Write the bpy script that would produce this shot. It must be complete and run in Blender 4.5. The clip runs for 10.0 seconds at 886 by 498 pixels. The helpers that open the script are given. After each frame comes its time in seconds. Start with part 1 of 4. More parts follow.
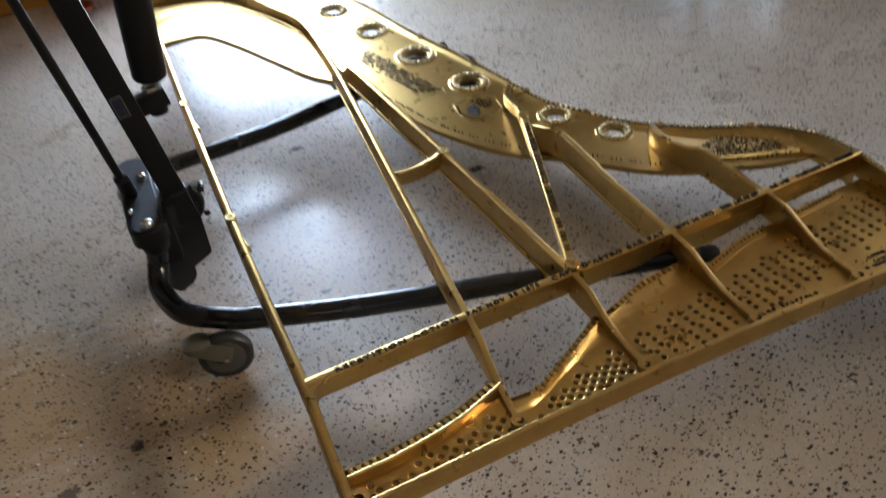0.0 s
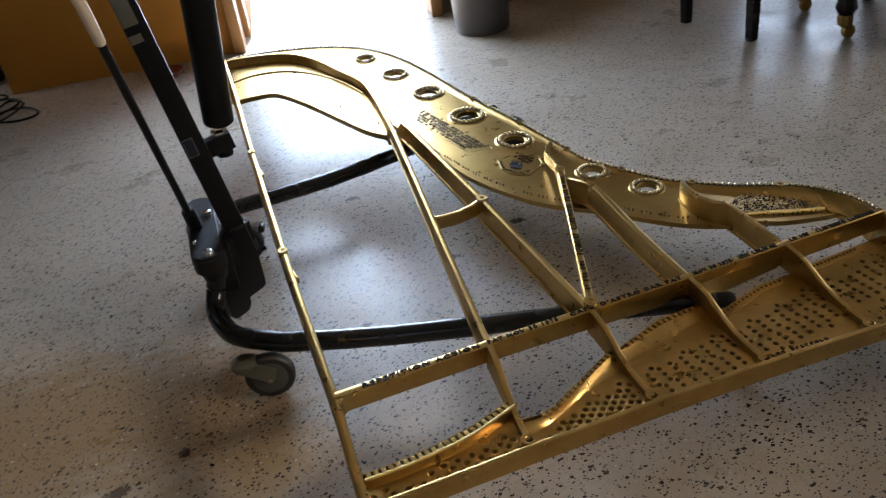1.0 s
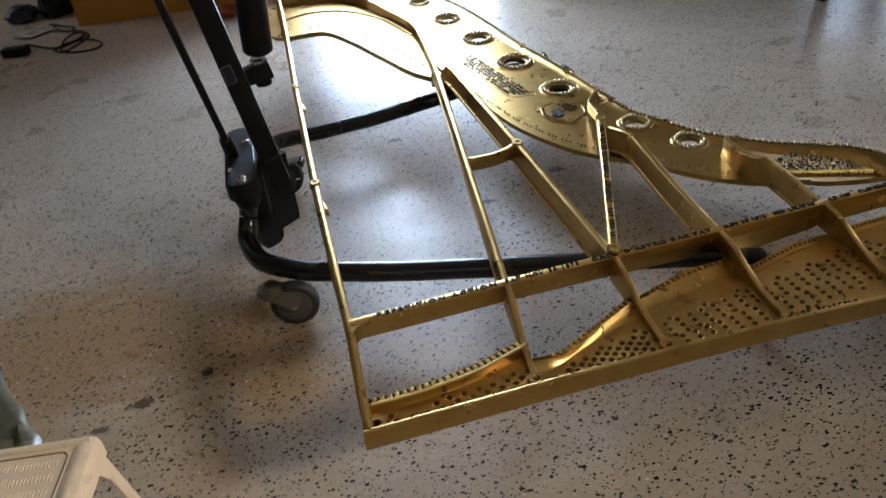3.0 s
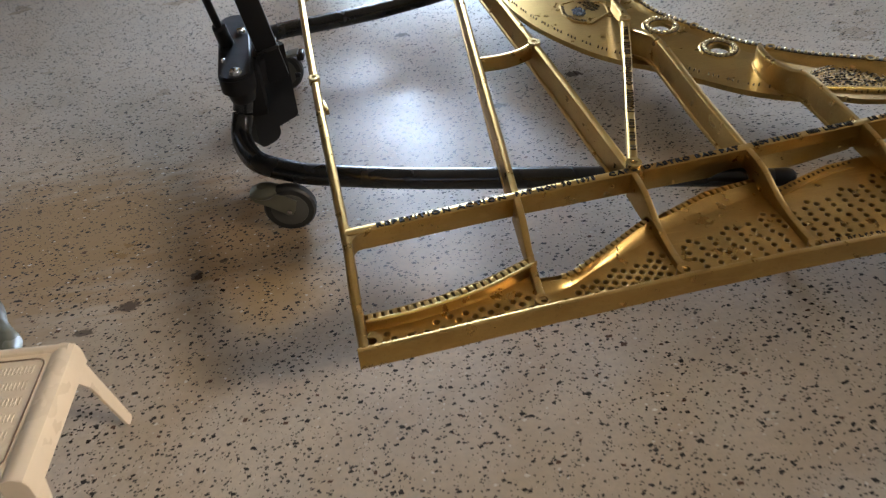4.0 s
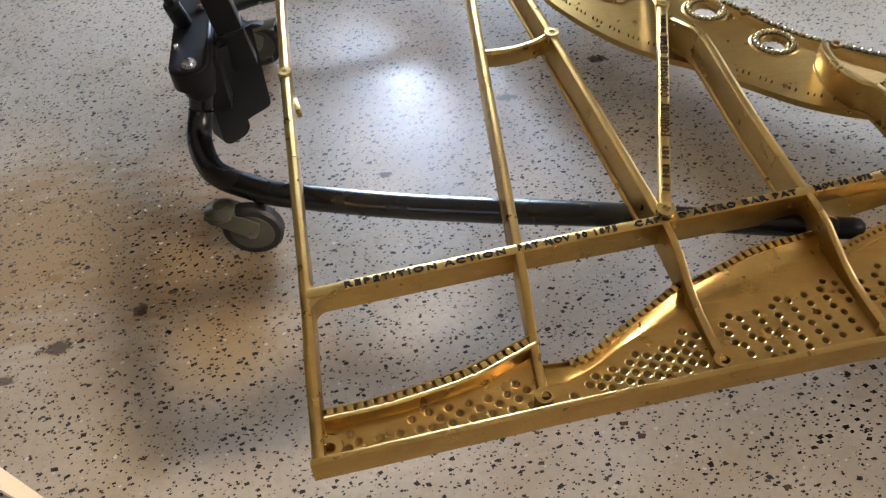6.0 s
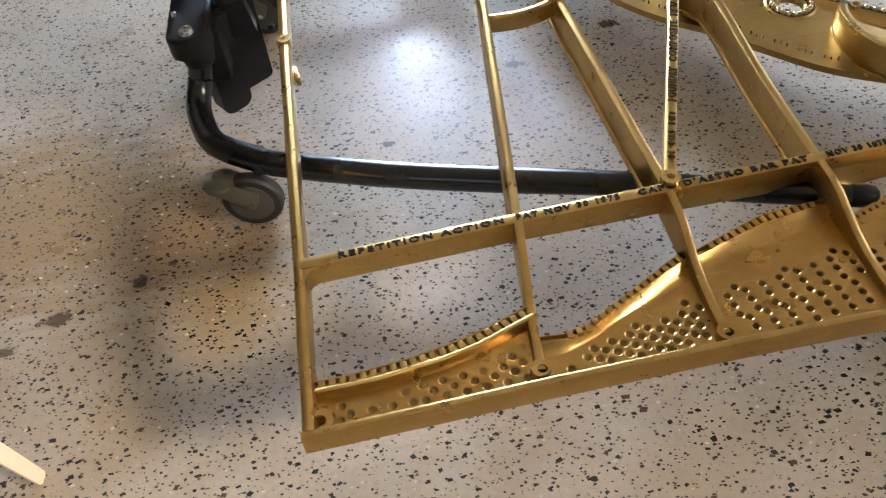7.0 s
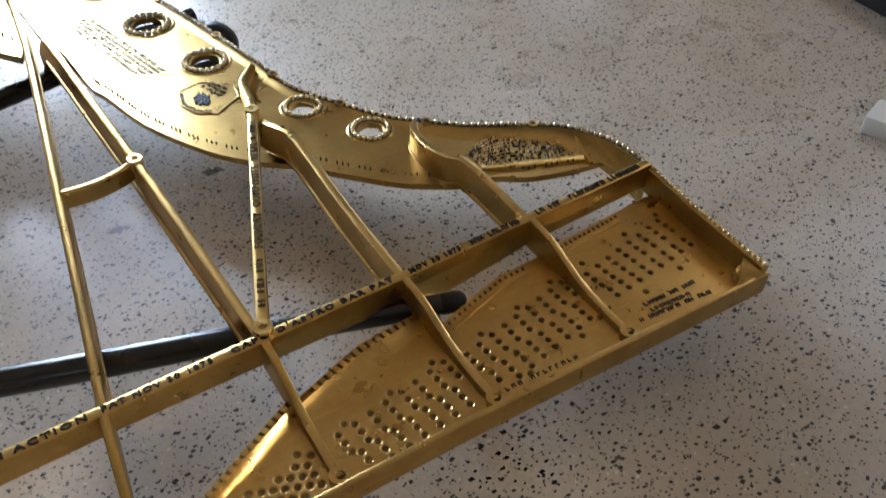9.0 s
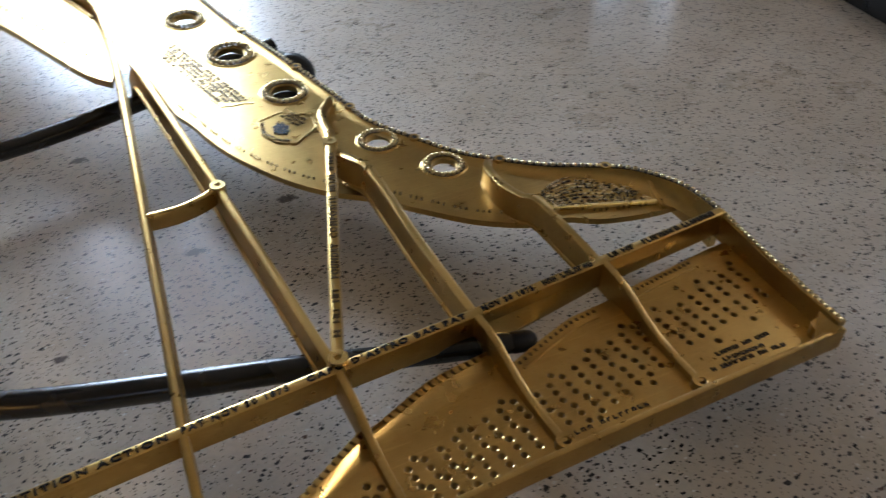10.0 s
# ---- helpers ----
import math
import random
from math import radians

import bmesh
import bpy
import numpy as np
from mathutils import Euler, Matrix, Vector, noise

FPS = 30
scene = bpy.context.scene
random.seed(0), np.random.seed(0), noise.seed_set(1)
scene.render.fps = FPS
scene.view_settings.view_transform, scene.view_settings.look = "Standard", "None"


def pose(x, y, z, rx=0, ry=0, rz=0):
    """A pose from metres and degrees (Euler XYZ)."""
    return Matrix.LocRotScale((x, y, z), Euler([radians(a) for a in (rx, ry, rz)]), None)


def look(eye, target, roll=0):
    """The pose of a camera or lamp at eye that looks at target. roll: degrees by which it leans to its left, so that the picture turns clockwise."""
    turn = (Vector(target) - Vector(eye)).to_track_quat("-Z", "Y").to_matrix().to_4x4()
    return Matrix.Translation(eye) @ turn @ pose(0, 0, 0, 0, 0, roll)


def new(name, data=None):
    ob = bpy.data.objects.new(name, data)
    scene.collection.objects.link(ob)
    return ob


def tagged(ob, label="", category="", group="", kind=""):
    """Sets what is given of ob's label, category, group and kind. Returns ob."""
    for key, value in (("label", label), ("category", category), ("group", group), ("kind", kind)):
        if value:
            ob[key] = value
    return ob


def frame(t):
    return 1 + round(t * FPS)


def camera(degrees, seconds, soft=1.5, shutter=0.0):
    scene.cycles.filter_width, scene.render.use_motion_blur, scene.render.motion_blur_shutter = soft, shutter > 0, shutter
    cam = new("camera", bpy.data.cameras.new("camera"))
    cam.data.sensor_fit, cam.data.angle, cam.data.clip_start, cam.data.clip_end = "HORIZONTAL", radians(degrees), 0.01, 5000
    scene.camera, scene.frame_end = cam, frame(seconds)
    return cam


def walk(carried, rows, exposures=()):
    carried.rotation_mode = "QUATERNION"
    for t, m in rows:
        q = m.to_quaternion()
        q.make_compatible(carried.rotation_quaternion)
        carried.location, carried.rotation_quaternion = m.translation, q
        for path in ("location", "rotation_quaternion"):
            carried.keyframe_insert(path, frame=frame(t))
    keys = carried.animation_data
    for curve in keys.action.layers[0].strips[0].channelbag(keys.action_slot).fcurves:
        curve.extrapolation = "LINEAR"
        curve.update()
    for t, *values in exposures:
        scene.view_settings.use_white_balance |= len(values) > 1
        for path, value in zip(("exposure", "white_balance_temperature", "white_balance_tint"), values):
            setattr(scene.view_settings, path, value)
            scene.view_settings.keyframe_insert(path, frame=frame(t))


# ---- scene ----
cam = camera(55.5, 10.0, soft=1.25, shutter=0.7)
PATH = [
    (0, (-0.084, -0.923, 1.334), (0.431, 0.589, 0.13), -8.1),
    (0.5, (-0.099, -1.04, 1.346), (0.405, 0.575, 0.28), -7.8),
    (1, (-0.055, -1.118, 1.337), (0.351, 0.542, 0.298), -8.7),
    (1.5, (-0.007, -1.157, 1.312), (0.332, 0.517, 0.272), -8.1),
    (2, (0.021, -1.176, 1.298), (0.303, 0.498, 0.24), -8.6),
    (3.3, (0.014, -1.155, 1.262), (0.239, 0.472, 0.12), -7.7),
    (3.5, (0.02, -1.143, 1.246), (0.232, 0.447, 0.051), -7.2),
    (4, (0.027, -1.058, 1.227), (0.216, 0.463, -0.058), -6.6),
    (4.5, (0.04, -0.87, 1.235), (0.276, 0.595, -0.106), -6.3),
    (5, (0.056, -0.767, 1.223), (0.291, 0.679, -0.137), -7.5),
    (5.5, (0.107, -0.7, 1.211), (0.28, 0.724, -0.182), -5.7),
    (7, (0.19, -0.665, 1.169), (0.242, 0.694, -0.297), -8.3),
    (7.5, (0.241, -0.665, 1.157), (0.417, 0.677, -0.316), -8.1),
    (8, (0.343, -0.669, 1.163), (0.794, 0.629, -0.29), -4.9),
    (8.5, (0.412, -0.669, 1.15), (1.06, 0.63, -0.225), -2.9),
    (9, (0.423, -0.667, 1.174), (1.134, 0.659, -0.144), -2.9),
    (9.5, (0.406, -0.659, 1.195), (1.117, 0.714, -0.073), -3.1),
    (10, (0.382, -0.647, 1.201), (1.015, 0.768, -0.063), -2.9),
]
walk(cam, [(t, look(eye, target, roll)) for t, eye, target, roll in PATH],
     [(t, 3.0 + e) for t, e in ((0.0, -0.35), (0.5, -0.74), (1.0, -0.72), (2.0, -0.62), (3.5, -0.62), (4.0, -0.32), (4.5, -0.13), (5.5, 0.2), (7.0, 0.45), (7.5, 0.5), (8.0, 0.68), (8.5, 0.34), (9.0, -0.06), (9.5, -0.47), (10.0, -0.47))])

# ---- light ----
TURN = radians(-6.7)  # the room against the plate


def room(u, v, z=0.0):
    """From along the back wall, out through it, and up, to the world."""
    c, s = math.cos(TURN), math.sin(TURN)
    return Vector((c * u - s * v, 3.56 + s * u + c * v, z))


ROOM = Matrix.Translation((0, 3.56, 0)) @ Matrix.Rotation(TURN, 4, "Z")

world = bpy.data.worlds.new("sky")
scene.world = world
world.use_nodes = True
wn = world.node_tree
sky = wn.nodes.new("ShaderNodeTexSky")
sky.sky_type, sky.sun_disc = "NISHITA", False
sky.sun_elevation, sky.sun_rotation = radians(68), radians(20)
wn.links.new(sky.outputs[0], wn.nodes["Background"].inputs[0])
wn.nodes["Background"].inputs[1].default_value = 0.12
sun_data = bpy.data.lights.new("sun", "SUN")
sun_data.energy, sun_data.angle, sun_data.color = 3.5, radians(0.5), (1.0, 0.95, 0.86)
sun = new("sun", sun_data)
sun.matrix_world = look((0, 0, 12), (-1.7, -4.55, 0))


def window_light(name, u, v, z, width, height, watts, color, toward, spread=180):
    data = bpy.data.lights.new(name, "AREA")
    data.shape, data.size, data.size_y, data.energy, data.color = "RECTANGLE", width, height, watts, color
    data.spread = radians(spread)
    ob = new(name, data)
    ob.matrix_world = look(room(u, v, z), room(*toward))
    return ob


window_light("door_daylight", 0.68, 0.16, 1.02, 1.0, 2.0, 11.6, (0.61, 0.765, 1.0), (0.7, -4, 0.3), 125)
window_light("side_door_daylight", 3.5, 0.12, 1.1, 0.8, 1.7, 1.4, (0.94, 0.93, 0.94), (2.0, -4, 0.4))
window_light("right_window_daylight", 4.72, -5.5, 2.5, 0.9, 0.65, 1.4, (1.0, 0.84, 0.66), (-1.25, -3.3, 0.0), 33)
# fill lamp added to brighten the floor at the back right
window_light("back_right_fill", 4.72, -1.9, 2.5, 0.9, 0.65, 0.24, (1.0, 0.91, 0.80), (1.7, -2.2, 0.0), 50)
# fill lamp added at the alcove's unseen end to brighten it
window_light("alcove_fill", -3.12, 0.75, 1.55, 0.75, 1.05, 0.75, (1.0, 0.95, 0.88), (-1.0, 0.75, 0.1), 120)
# weak fill lamp added behind the camera
window_light("rear_fill", -1.2, -7.4, 2.3, 1.2, 0.5, 0.25, (1.0, 0.86, 0.74), (0.2, -2.6, 1.2), 150)


# ---- materials ----
def material(name):
    m = bpy.data.materials.new(name)
    m.use_nodes = True
    return m, m.node_tree, m.node_tree.nodes["Principled BSDF"]


def node(tree, kind, **values):
    n = tree.nodes.new("ShaderNode" + kind)
    for key, value in values.items():
        n.inputs[key.replace("_", " ")].default_value = value
    return n


def ramp(tree, source, stops):
    r = tree.nodes.new("ShaderNodeValToRGB")
    els = r.color_ramp.elements
    while len(els) < len(stops):
        els.new(0.5)
    for e, (p, c) in zip(els, stops):
        e.position = p
        e.color = (*c, 1) if not isinstance(c, float) else (c, c, c, 1)
    tree.links.new(source, r.inputs[0])
    return r.outputs[0]


def mixed(tree, factor, a, b, blend="MIX"):
    m = tree.nodes.new("ShaderNodeMix")
    m.data_type, m.blend_type = "RGBA", blend
    for socket, value in ((m.inputs[0], factor), (m.inputs[6], a), (m.inputs[7], b)):
        if isinstance(value, bpy.types.NodeSocket):
            tree.links.new(value, socket)
        elif isinstance(value, float):
            socket.default_value = value
        else:
            socket.default_value = (*value, 1)
    return m.outputs[2]


def coords(tree, kind="Object"):
    return tree.nodes.new("ShaderNodeTexCoord").outputs[kind]


def noise_of(tree, vector, scale, detail=3.0, rough=0.55):
    n = node(tree, "TexNoise", Scale=scale, Detail=detail, Roughness=rough)
    tree.links.new(vector, n.inputs["Vector"])
    return n.outputs["Fac"]


def bumped(tree, shader, height, strength=0.2, distance=0.002):
    b = node(tree, "Bump", Strength=strength, Distance=distance)
    tree.links.new(height, b.inputs["Height"])
    tree.links.new(b.outputs[0], shader.inputs["Normal"])


def paint(name, color, rough, metal=0.0, dirt=0.12, grain=60.0, bump=0.15, coat=0.0, dark=0.55, shine=0.5, vary=1.0):
    """A worn surface: two scales of tone and gloss, and a fine relief."""
    m, t, p = material(name)
    at = coords(t)
    big, fine = noise_of(t, at, 5.0, 4.0), noise_of(t, at, grain, 5.0)
    tone = mixed(t, ramp(t, big, ((0.35, 0.0), (0.7, 1.0))), color, tuple(c * (1 - dirt) for c in color))
    tone = mixed(t, ramp(t, fine, ((0.55, 0.0), (0.75, dirt))), tone, tuple(c * dark for c in color))
    t.links.new(tone, p.inputs["Base Color"])
    r = ramp(t, noise_of(t, at, 12.0, 3.0), ((0.3, max(rough - 0.07 * vary, 0.02)), (0.7, min(rough + 0.1 * vary, 1.0))))
    t.links.new(r, p.inputs["Roughness"])
    p.inputs["Metallic"].default_value = metal
    p.inputs["Coat Weight"].default_value = coat
    p.inputs["Specular IOR Level"].default_value = shine
    p.inputs["Coat Roughness"].default_value = 0.15
    bumped(t, p, fine, bump, 0.001)
    return m


def bronze(name, color, rough, metal):
    """Old bronze lacquer: brown where it has dulled, rubbed lines, a fine grain."""
    m, t, p = material(name)
    at = coords(t)
    dull = ramp(t, noise_of(t, at, 9.0, 6.0, 0.65), ((0.40, 0.0), (0.67, 0.6)))
    tone = mixed(t, dull, color, (color[0] * 0.74, color[1] * 0.66, color[2] * 0.62))
    specks = ramp(t, noise_of(t, at, 160.0, 3.0, 0.6), ((0.60, 0.0), (0.72, 0.45)))
    tone = mixed(t, specks, tone, tuple(c * 0.5 for c in color))
    lines = t.nodes.new("ShaderNodeMapping")
    lines.inputs["Scale"].default_value = (14.0, 260.0, 60.0)
    lines.inputs["Rotation"].default_value = (0, 0, radians(24))
    t.links.new(at, lines.inputs["Vector"])
    rub = noise_of(t, lines.outputs[0], 1.0, 2.0, 0.5)
    tone = mixed(t, ramp(t, rub, ((0.58, 0.0), (0.75, 0.3))), tone, tuple(min(c * 1.35, 1.0) for c in color))
    t.links.new(tone, p.inputs["Base Color"])
    t.links.new(ramp(t, noise_of(t, at, 30.0, 4.0), ((0.3, rough - 0.03), (0.7, rough + 0.06))), p.inputs["Roughness"])
    p.inputs["Metallic"].default_value = metal
    p.inputs["Coat Weight"].default_value, p.inputs["Coat Roughness"].default_value = 0.32, 0.18
    p.inputs["Specular Tint"].default_value = (0.88, 0.80, 0.68, 1.0)
    bumped(t, p, noise_of(t, at, 110.0, 4.0), 0.10, 0.001)
    return m


GOLD = bronze("bronze_lacquer", (0.515, 0.345, 0.115), 0.29, 0.96)
GOLD_BEAD = paint("bronze_bead", (0.80, 0.65, 0.36), 0.27, 0.85, 0.1, 80.0, 0.05)
GOLD_TOP = paint("rubbed_bronze", (0.62, 0.45, 0.17), 0.30, 0.8, 0.1, 80.0, 0.06)
LETTER = paint("black_lettering", (0.010, 0.009, 0.008), 0.30, 0.0, 0.2, 200.0, 0.05, shine=0.35)
# dark tone; on the pin fields it paints the shading of gold letters
RELIEF = paint("dark_relief", (0.05, 0.038, 0.022), 0.35, 0.3, 0.3, 220.0, 0.05)
BLACK = paint("black_enamel", (0.006, 0.006, 0.007), 0.26, 0.0, 0.15, 90.0, 0.06, shine=0.62, vary=0.4)
BLACK_MATT = paint("black_rubbery_paint", (0.011, 0.0105, 0.011), 0.42, 0.0, 0.2, 120.0, 0.15, shine=0.22)
ZINC = paint("zinc_plate", (0.27, 0.265, 0.21), 0.38, 0.75, 0.2, 60.0, 0.15)
RUBBER = paint("grey_rubber", (0.028, 0.028, 0.026), 0.5, 0.0, 0.3, 90.0, 0.3)
HUB = paint("grey_hub", (0.095, 0.092, 0.080), 0.5, 0.0, 0.3, 50.0, 0.2)
PIN = paint("dull_pin_metal", (0.16, 0.11, 0.05), 0.3, 0.8, 0.2, 80.0, 0.05)
STEEL = paint("bright_steel", (0.7, 0.7, 0.7), 0.2, 1.0, 0.1, 80.0, 0.05)
CREAM = paint("cream_plastic", (0.80, 0.67, 0.50), 0.30, 0.0, 0.10, 40.0, 0.05)
GROOVE_SHADE = paint("groove_shade_brown", (0.20, 0.13, 0.08), 0.6, 0.0, 0.3, 90.0, 0.1)
ORANGE = paint("orange_wall_paint", (0.50, 0.205, 0.018), 0.6, 0.0, 0.12, 30.0, 0.25)
CREAMWALL = paint("cream_wall_paint", (0.62, 0.53, 0.36), 0.7, 0.0, 0.1, 25.0, 0.2)
BROWNWALL = paint("brown_wall_boards", (0.15, 0.095, 0.05), 0.55, 0.0, 0.2, 25.0, 0.3)
PLASTER = paint("beige_plaster", (0.17, 0.145, 0.11), 0.75, 0.0, 0.12, 25.0, 0.3)
CEILING = paint("ceiling_white", (0.72, 0.60, 0.43), 0.8, 0.0, 0.08, 20.0, 0.2)
WOOD = paint("brown_wood", (0.28, 0.13, 0.03), 0.45, 0.0, 0.3, 30.0, 0.3)
DARKWOOD = paint("dark_wood", (0.009, 0.007, 0.006), 0.3, 0.0, 0.25, 40.0, 0.15, shine=0.3)
BRASS = paint("old_brass", (0.45, 0.28, 0.09), 0.32, 0.95, 0.25, 60.0, 0.1)
GREYBIN = paint("grey_bin_plastic", (0.11, 0.098, 0.098), 0.4, 0.0, 0.08, 40.0, 0.05)
WHITE = paint("white_plastic", (0.75, 0.74, 0.70), 0.4, 0.0, 0.08, 50.0, 0.05)
CLOUDED = paint("clouded_plastic", (0.15, 0.15, 0.11), 0.22, 0.0, 0.5, 25.0, 0.3)
NAVY = paint("navy_label", (0.012, 0.014, 0.035), 0.4, 0.0, 0.2, 90.0, 0.05)
PURPLE = paint("purple_cloth", (0.035, 0.012, 0.045), 0.6, 0.0, 0.3, 60.0, 0.4)
RED = paint("red_cloth", (0.34, 0.075, 0.03), 0.5, 0.0, 0.2, 60.0, 0.4)
CONCRETE = paint("pale_concrete", (0.62, 0.60, 0.56), 0.8, 0.0, 0.15, 20.0, 0.3)


def terrazzo():
    m, t, p = material("terrazzo")
    at = coords(t)
    warp = node(t, "TexNoise", Scale=38.0, Detail=2.0)
    t.links.new(at, warp.inputs["Vector"])
    sub = t.nodes.new("ShaderNodeVectorMath")
    sub.operation = "MULTIPLY_ADD"
    sub.inputs[1].default_value, sub.inputs[2].default_value = (0.013, 0.013, 0.0), (-0.0065, -0.0065, 0.0)
    t.links.new(warp.outputs["Color"], sub.inputs[0])
    add = t.nodes.new("ShaderNodeVectorMath")
    t.links.new(at, add.inputs[0])
    t.links.new(sub.outputs[0], add.inputs[1])
    base = mixed(t, ramp(t, noise_of(t, at, 1.3, 5.0, 0.6), ((0.35, 0.0), (0.68, 1.0))), (0.62, 0.545, 0.45), (0.46, 0.39, 0.30))
    base = mixed(t, ramp(t, noise_of(t, at, 90.0, 4.0), ((0.4, 0.0), (0.7, 0.35))), base, (0.33, 0.305, 0.27))
    base = mixed(t, ramp(t, noise_of(t, at, 5.5, 6.0, 0.65), ((0.45, 0.0), (0.7, 0.6))), base, (0.42, 0.335, 0.245))
    base = mixed(t, ramp(t, noise_of(t, at, 16.0, 5.0, 0.6), ((0.5, 0.0), (0.75, 0.35))), base, (0.42, 0.39, 0.35))
    streak = t.nodes.new("ShaderNodeMapping")
    streak.inputs["Rotation"].default_value, streak.inputs["Scale"].default_value = (0, 0, radians(-14)), (0.45, 1.9, 1)
    t.links.new(at, streak.inputs["Vector"])

    def spot(x, y, sx, sy, color, base, strength=0.8, edge=9.0, fade=1.0):
        """A stain, or the one painted lit patch, with a ragged edge, lying at (x, y)."""
        mp = t.nodes.new("ShaderNodeMapping")
        mp.vector_type = "TEXTURE"
        mp.inputs["Location"].default_value, mp.inputs["Scale"].default_value = (x, y, 0), (sx, sy, 1)
        t.links.new(at, mp.inputs["Vector"])
        ln = t.nodes.new("ShaderNodeVectorMath")
        ln.operation = "LENGTH"
        t.links.new(mp.outputs[0], ln.inputs[0])
        s = t.nodes.new("ShaderNodeMath")
        s.operation = "ADD"
        t.links.new(ln.outputs[1], s.inputs[0])
        nz = t.nodes.new("ShaderNodeMath")
        nz.operation = "MULTIPLY_ADD"
        nz.inputs[1].default_value, nz.inputs[2].default_value = 1.7, -0.85
        t.links.new(noise_of(t, streak.outputs[0] if color is RUST else at, edge, 5.0, 0.65), nz.inputs[0])
        t.links.new(nz.outputs[0], s.inputs[1])
        return mixed(t, ramp(t, s.outputs[0], ((0.45, strength), (fade, 0.0))), base, color)

    for args in STAINS_AND_LIGHT:
        if args[4] is not SOOT:
            base = spot(*args[:5], base, *args[5:])
    for scale, share, size, lean, tone in ((76.0, 0.62, 0.46, 35, (0.024, 0.022, 0.020)), (88.0, 0.69, 0.46, 110, (0.032, 0.030, 0.028)), (138.0, 0.64, 0.48, 70, (0.045, 0.042, 0.040)),
                                           (120.0, 0.60, 0.40, -20, (0.09, 0.08, 0.07)), (52.0, 0.88, 0.36, 150, (0.10, 0.055, 0.035)), (85.0, 0.84, 0.36, 10, (0.62, 0.60, 0.55)), (54.0, 0.87, 0.34, 75, (0.02, 0.019, 0.019))):
        mp = t.nodes.new("ShaderNodeMapping")
        mp.inputs["Rotation"].default_value, mp.inputs["Scale"].default_value = (0, 0, radians(lean)), (0.85, 1.2, 1)
        mp.inputs["Location"].default_value = (lean * 0.13, scale * 0.07, 0)
        t.links.new(add.outputs[0], mp.inputs["Vector"])
        v = node(t, "TexVoronoi", Scale=scale, Randomness=1.0)
        v.distance = "MANHATTAN"
        t.links.new(mp.outputs[0], v.inputs["Vector"])
        split = t.nodes.new("ShaderNodeSeparateColor")
        t.links.new(v.outputs["Color"], split.inputs[0])
        pick = t.nodes.new("ShaderNodeMath")
        pick.operation = "GREATER_THAN"
        pick.inputs[1].default_value = share
        t.links.new(split.outputs[0], pick.inputs[0])
        reach = t.nodes.new("ShaderNodeMath")
        reach.operation = "MULTIPLY_ADD"
        reach.inputs[1].default_value, reach.inputs[2].default_value = size * 0.65, size * 0.45
        t.links.new(split.outputs[1], reach.inputs[0])
        inside = t.nodes.new("ShaderNodeMath")
        inside.operation = "LESS_THAN"
        t.links.new(v.outputs["Distance"], inside.inputs[0])
        t.links.new(reach.outputs[0], inside.inputs[1])
        both = t.nodes.new("ShaderNodeMath")
        both.operation = "MULTIPLY"
        t.links.new(pick.outputs[0], both.inputs[0])
        t.links.new(inside.outputs[0], both.inputs[1])
        base = mixed(t, both.outputs[0], base, tone)

    for args in STAINS_AND_LIGHT:
        if args[4] is SOOT:
            base = spot(*args[:5], base, *args[5:], fade=0.62)
    t.links.new(base, p.inputs["Base Color"])
    gloss = ramp(t, noise_of(t, at, 3.4, 7.0, 0.68), ((0.3, 0.21), (0.48, 0.33), (0.72, 0.48)))
    t.links.new(gloss, p.inputs["Roughness"])
    p.inputs["Specular IOR Level"].default_value = 0.38
    bumped(t, p, noise_of(t, at, 7.0, 4.0), 0.06, 0.004)
    return m


RUST, SOOT = (0.33, 0.20, 0.08), (0.06, 0.042, 0.032)
STAINS_AND_LIGHT = [  # x, y, half sizes, colour, strength, edge scale
    (-0.70, 0.72, 0.56, 0.34, RUST, 0.85, 16.0), (-0.28, 0.60, 0.30, 0.28, RUST, 0.7, 10.0), (-1.1, 0.60, 0.6, 0.45, RUST, 0.6, 6.0), (-0.85, 0.75, 0.95, 0.85, (0.29, 0.22, 0.14), 0.38, 4.0),
    # the yellow-brown patch at (-0.17, 0.33) paints a warmly lit piece of floor
    (-0.35, 0.470, 0.034, 0.028, SOOT, 0.95, 70.0), (-0.500, 0.410, 0.050, 0.030, SOOT, 0.85, 70.0), (-0.588, 0.352, 0.040, 0.020, SOOT, 0.8, 70.0), (-0.289, 0.506, 0.017, 0.014, SOOT, 0.8, 50.0), (-0.17, 0.33, 0.10, 0.13, (0.42, 0.30, 0.13), 0.45, 14.0), (-0.33, 0.16, 0.09, 0.10, (0.38, 0.26, 0.12), 0.35, 14.0),
    (1.204, 1.7, 0.020, 0.015, SOOT, 0.75, 90.0), (1.296, 1.395, 0.020, 0.015, SOOT, 0.75, 90.0), (1.088, 1.646, 0.020, 0.015, SOOT, 0.75, 90.0), (1.625, 1.2, 0.020, 0.015, SOOT, 0.75, 90.0), (1.203, 1.976, 0.020, 0.015, SOOT, 0.75, 90.0),
    (0.16, 0.75, 0.024, 0.018, SOOT, 0.95, 90.0), (0.48, 0.96, 0.045, 0.026, SOOT, 0.9, 70.0), (0.73, 1.06, 0.045, 0.026, SOOT, 0.9, 70.0),
    (0.29, 1.50, 0.04, 0.024, SOOT, 0.9, 80.0), (-0.05, 0.35, 0.35, 0.25, RUST, 0.30, 6.0), (0.35, 0.85, 0.3, 0.2, RUST, 0.16, 5.0),
]
FLOOR = terrazzo()


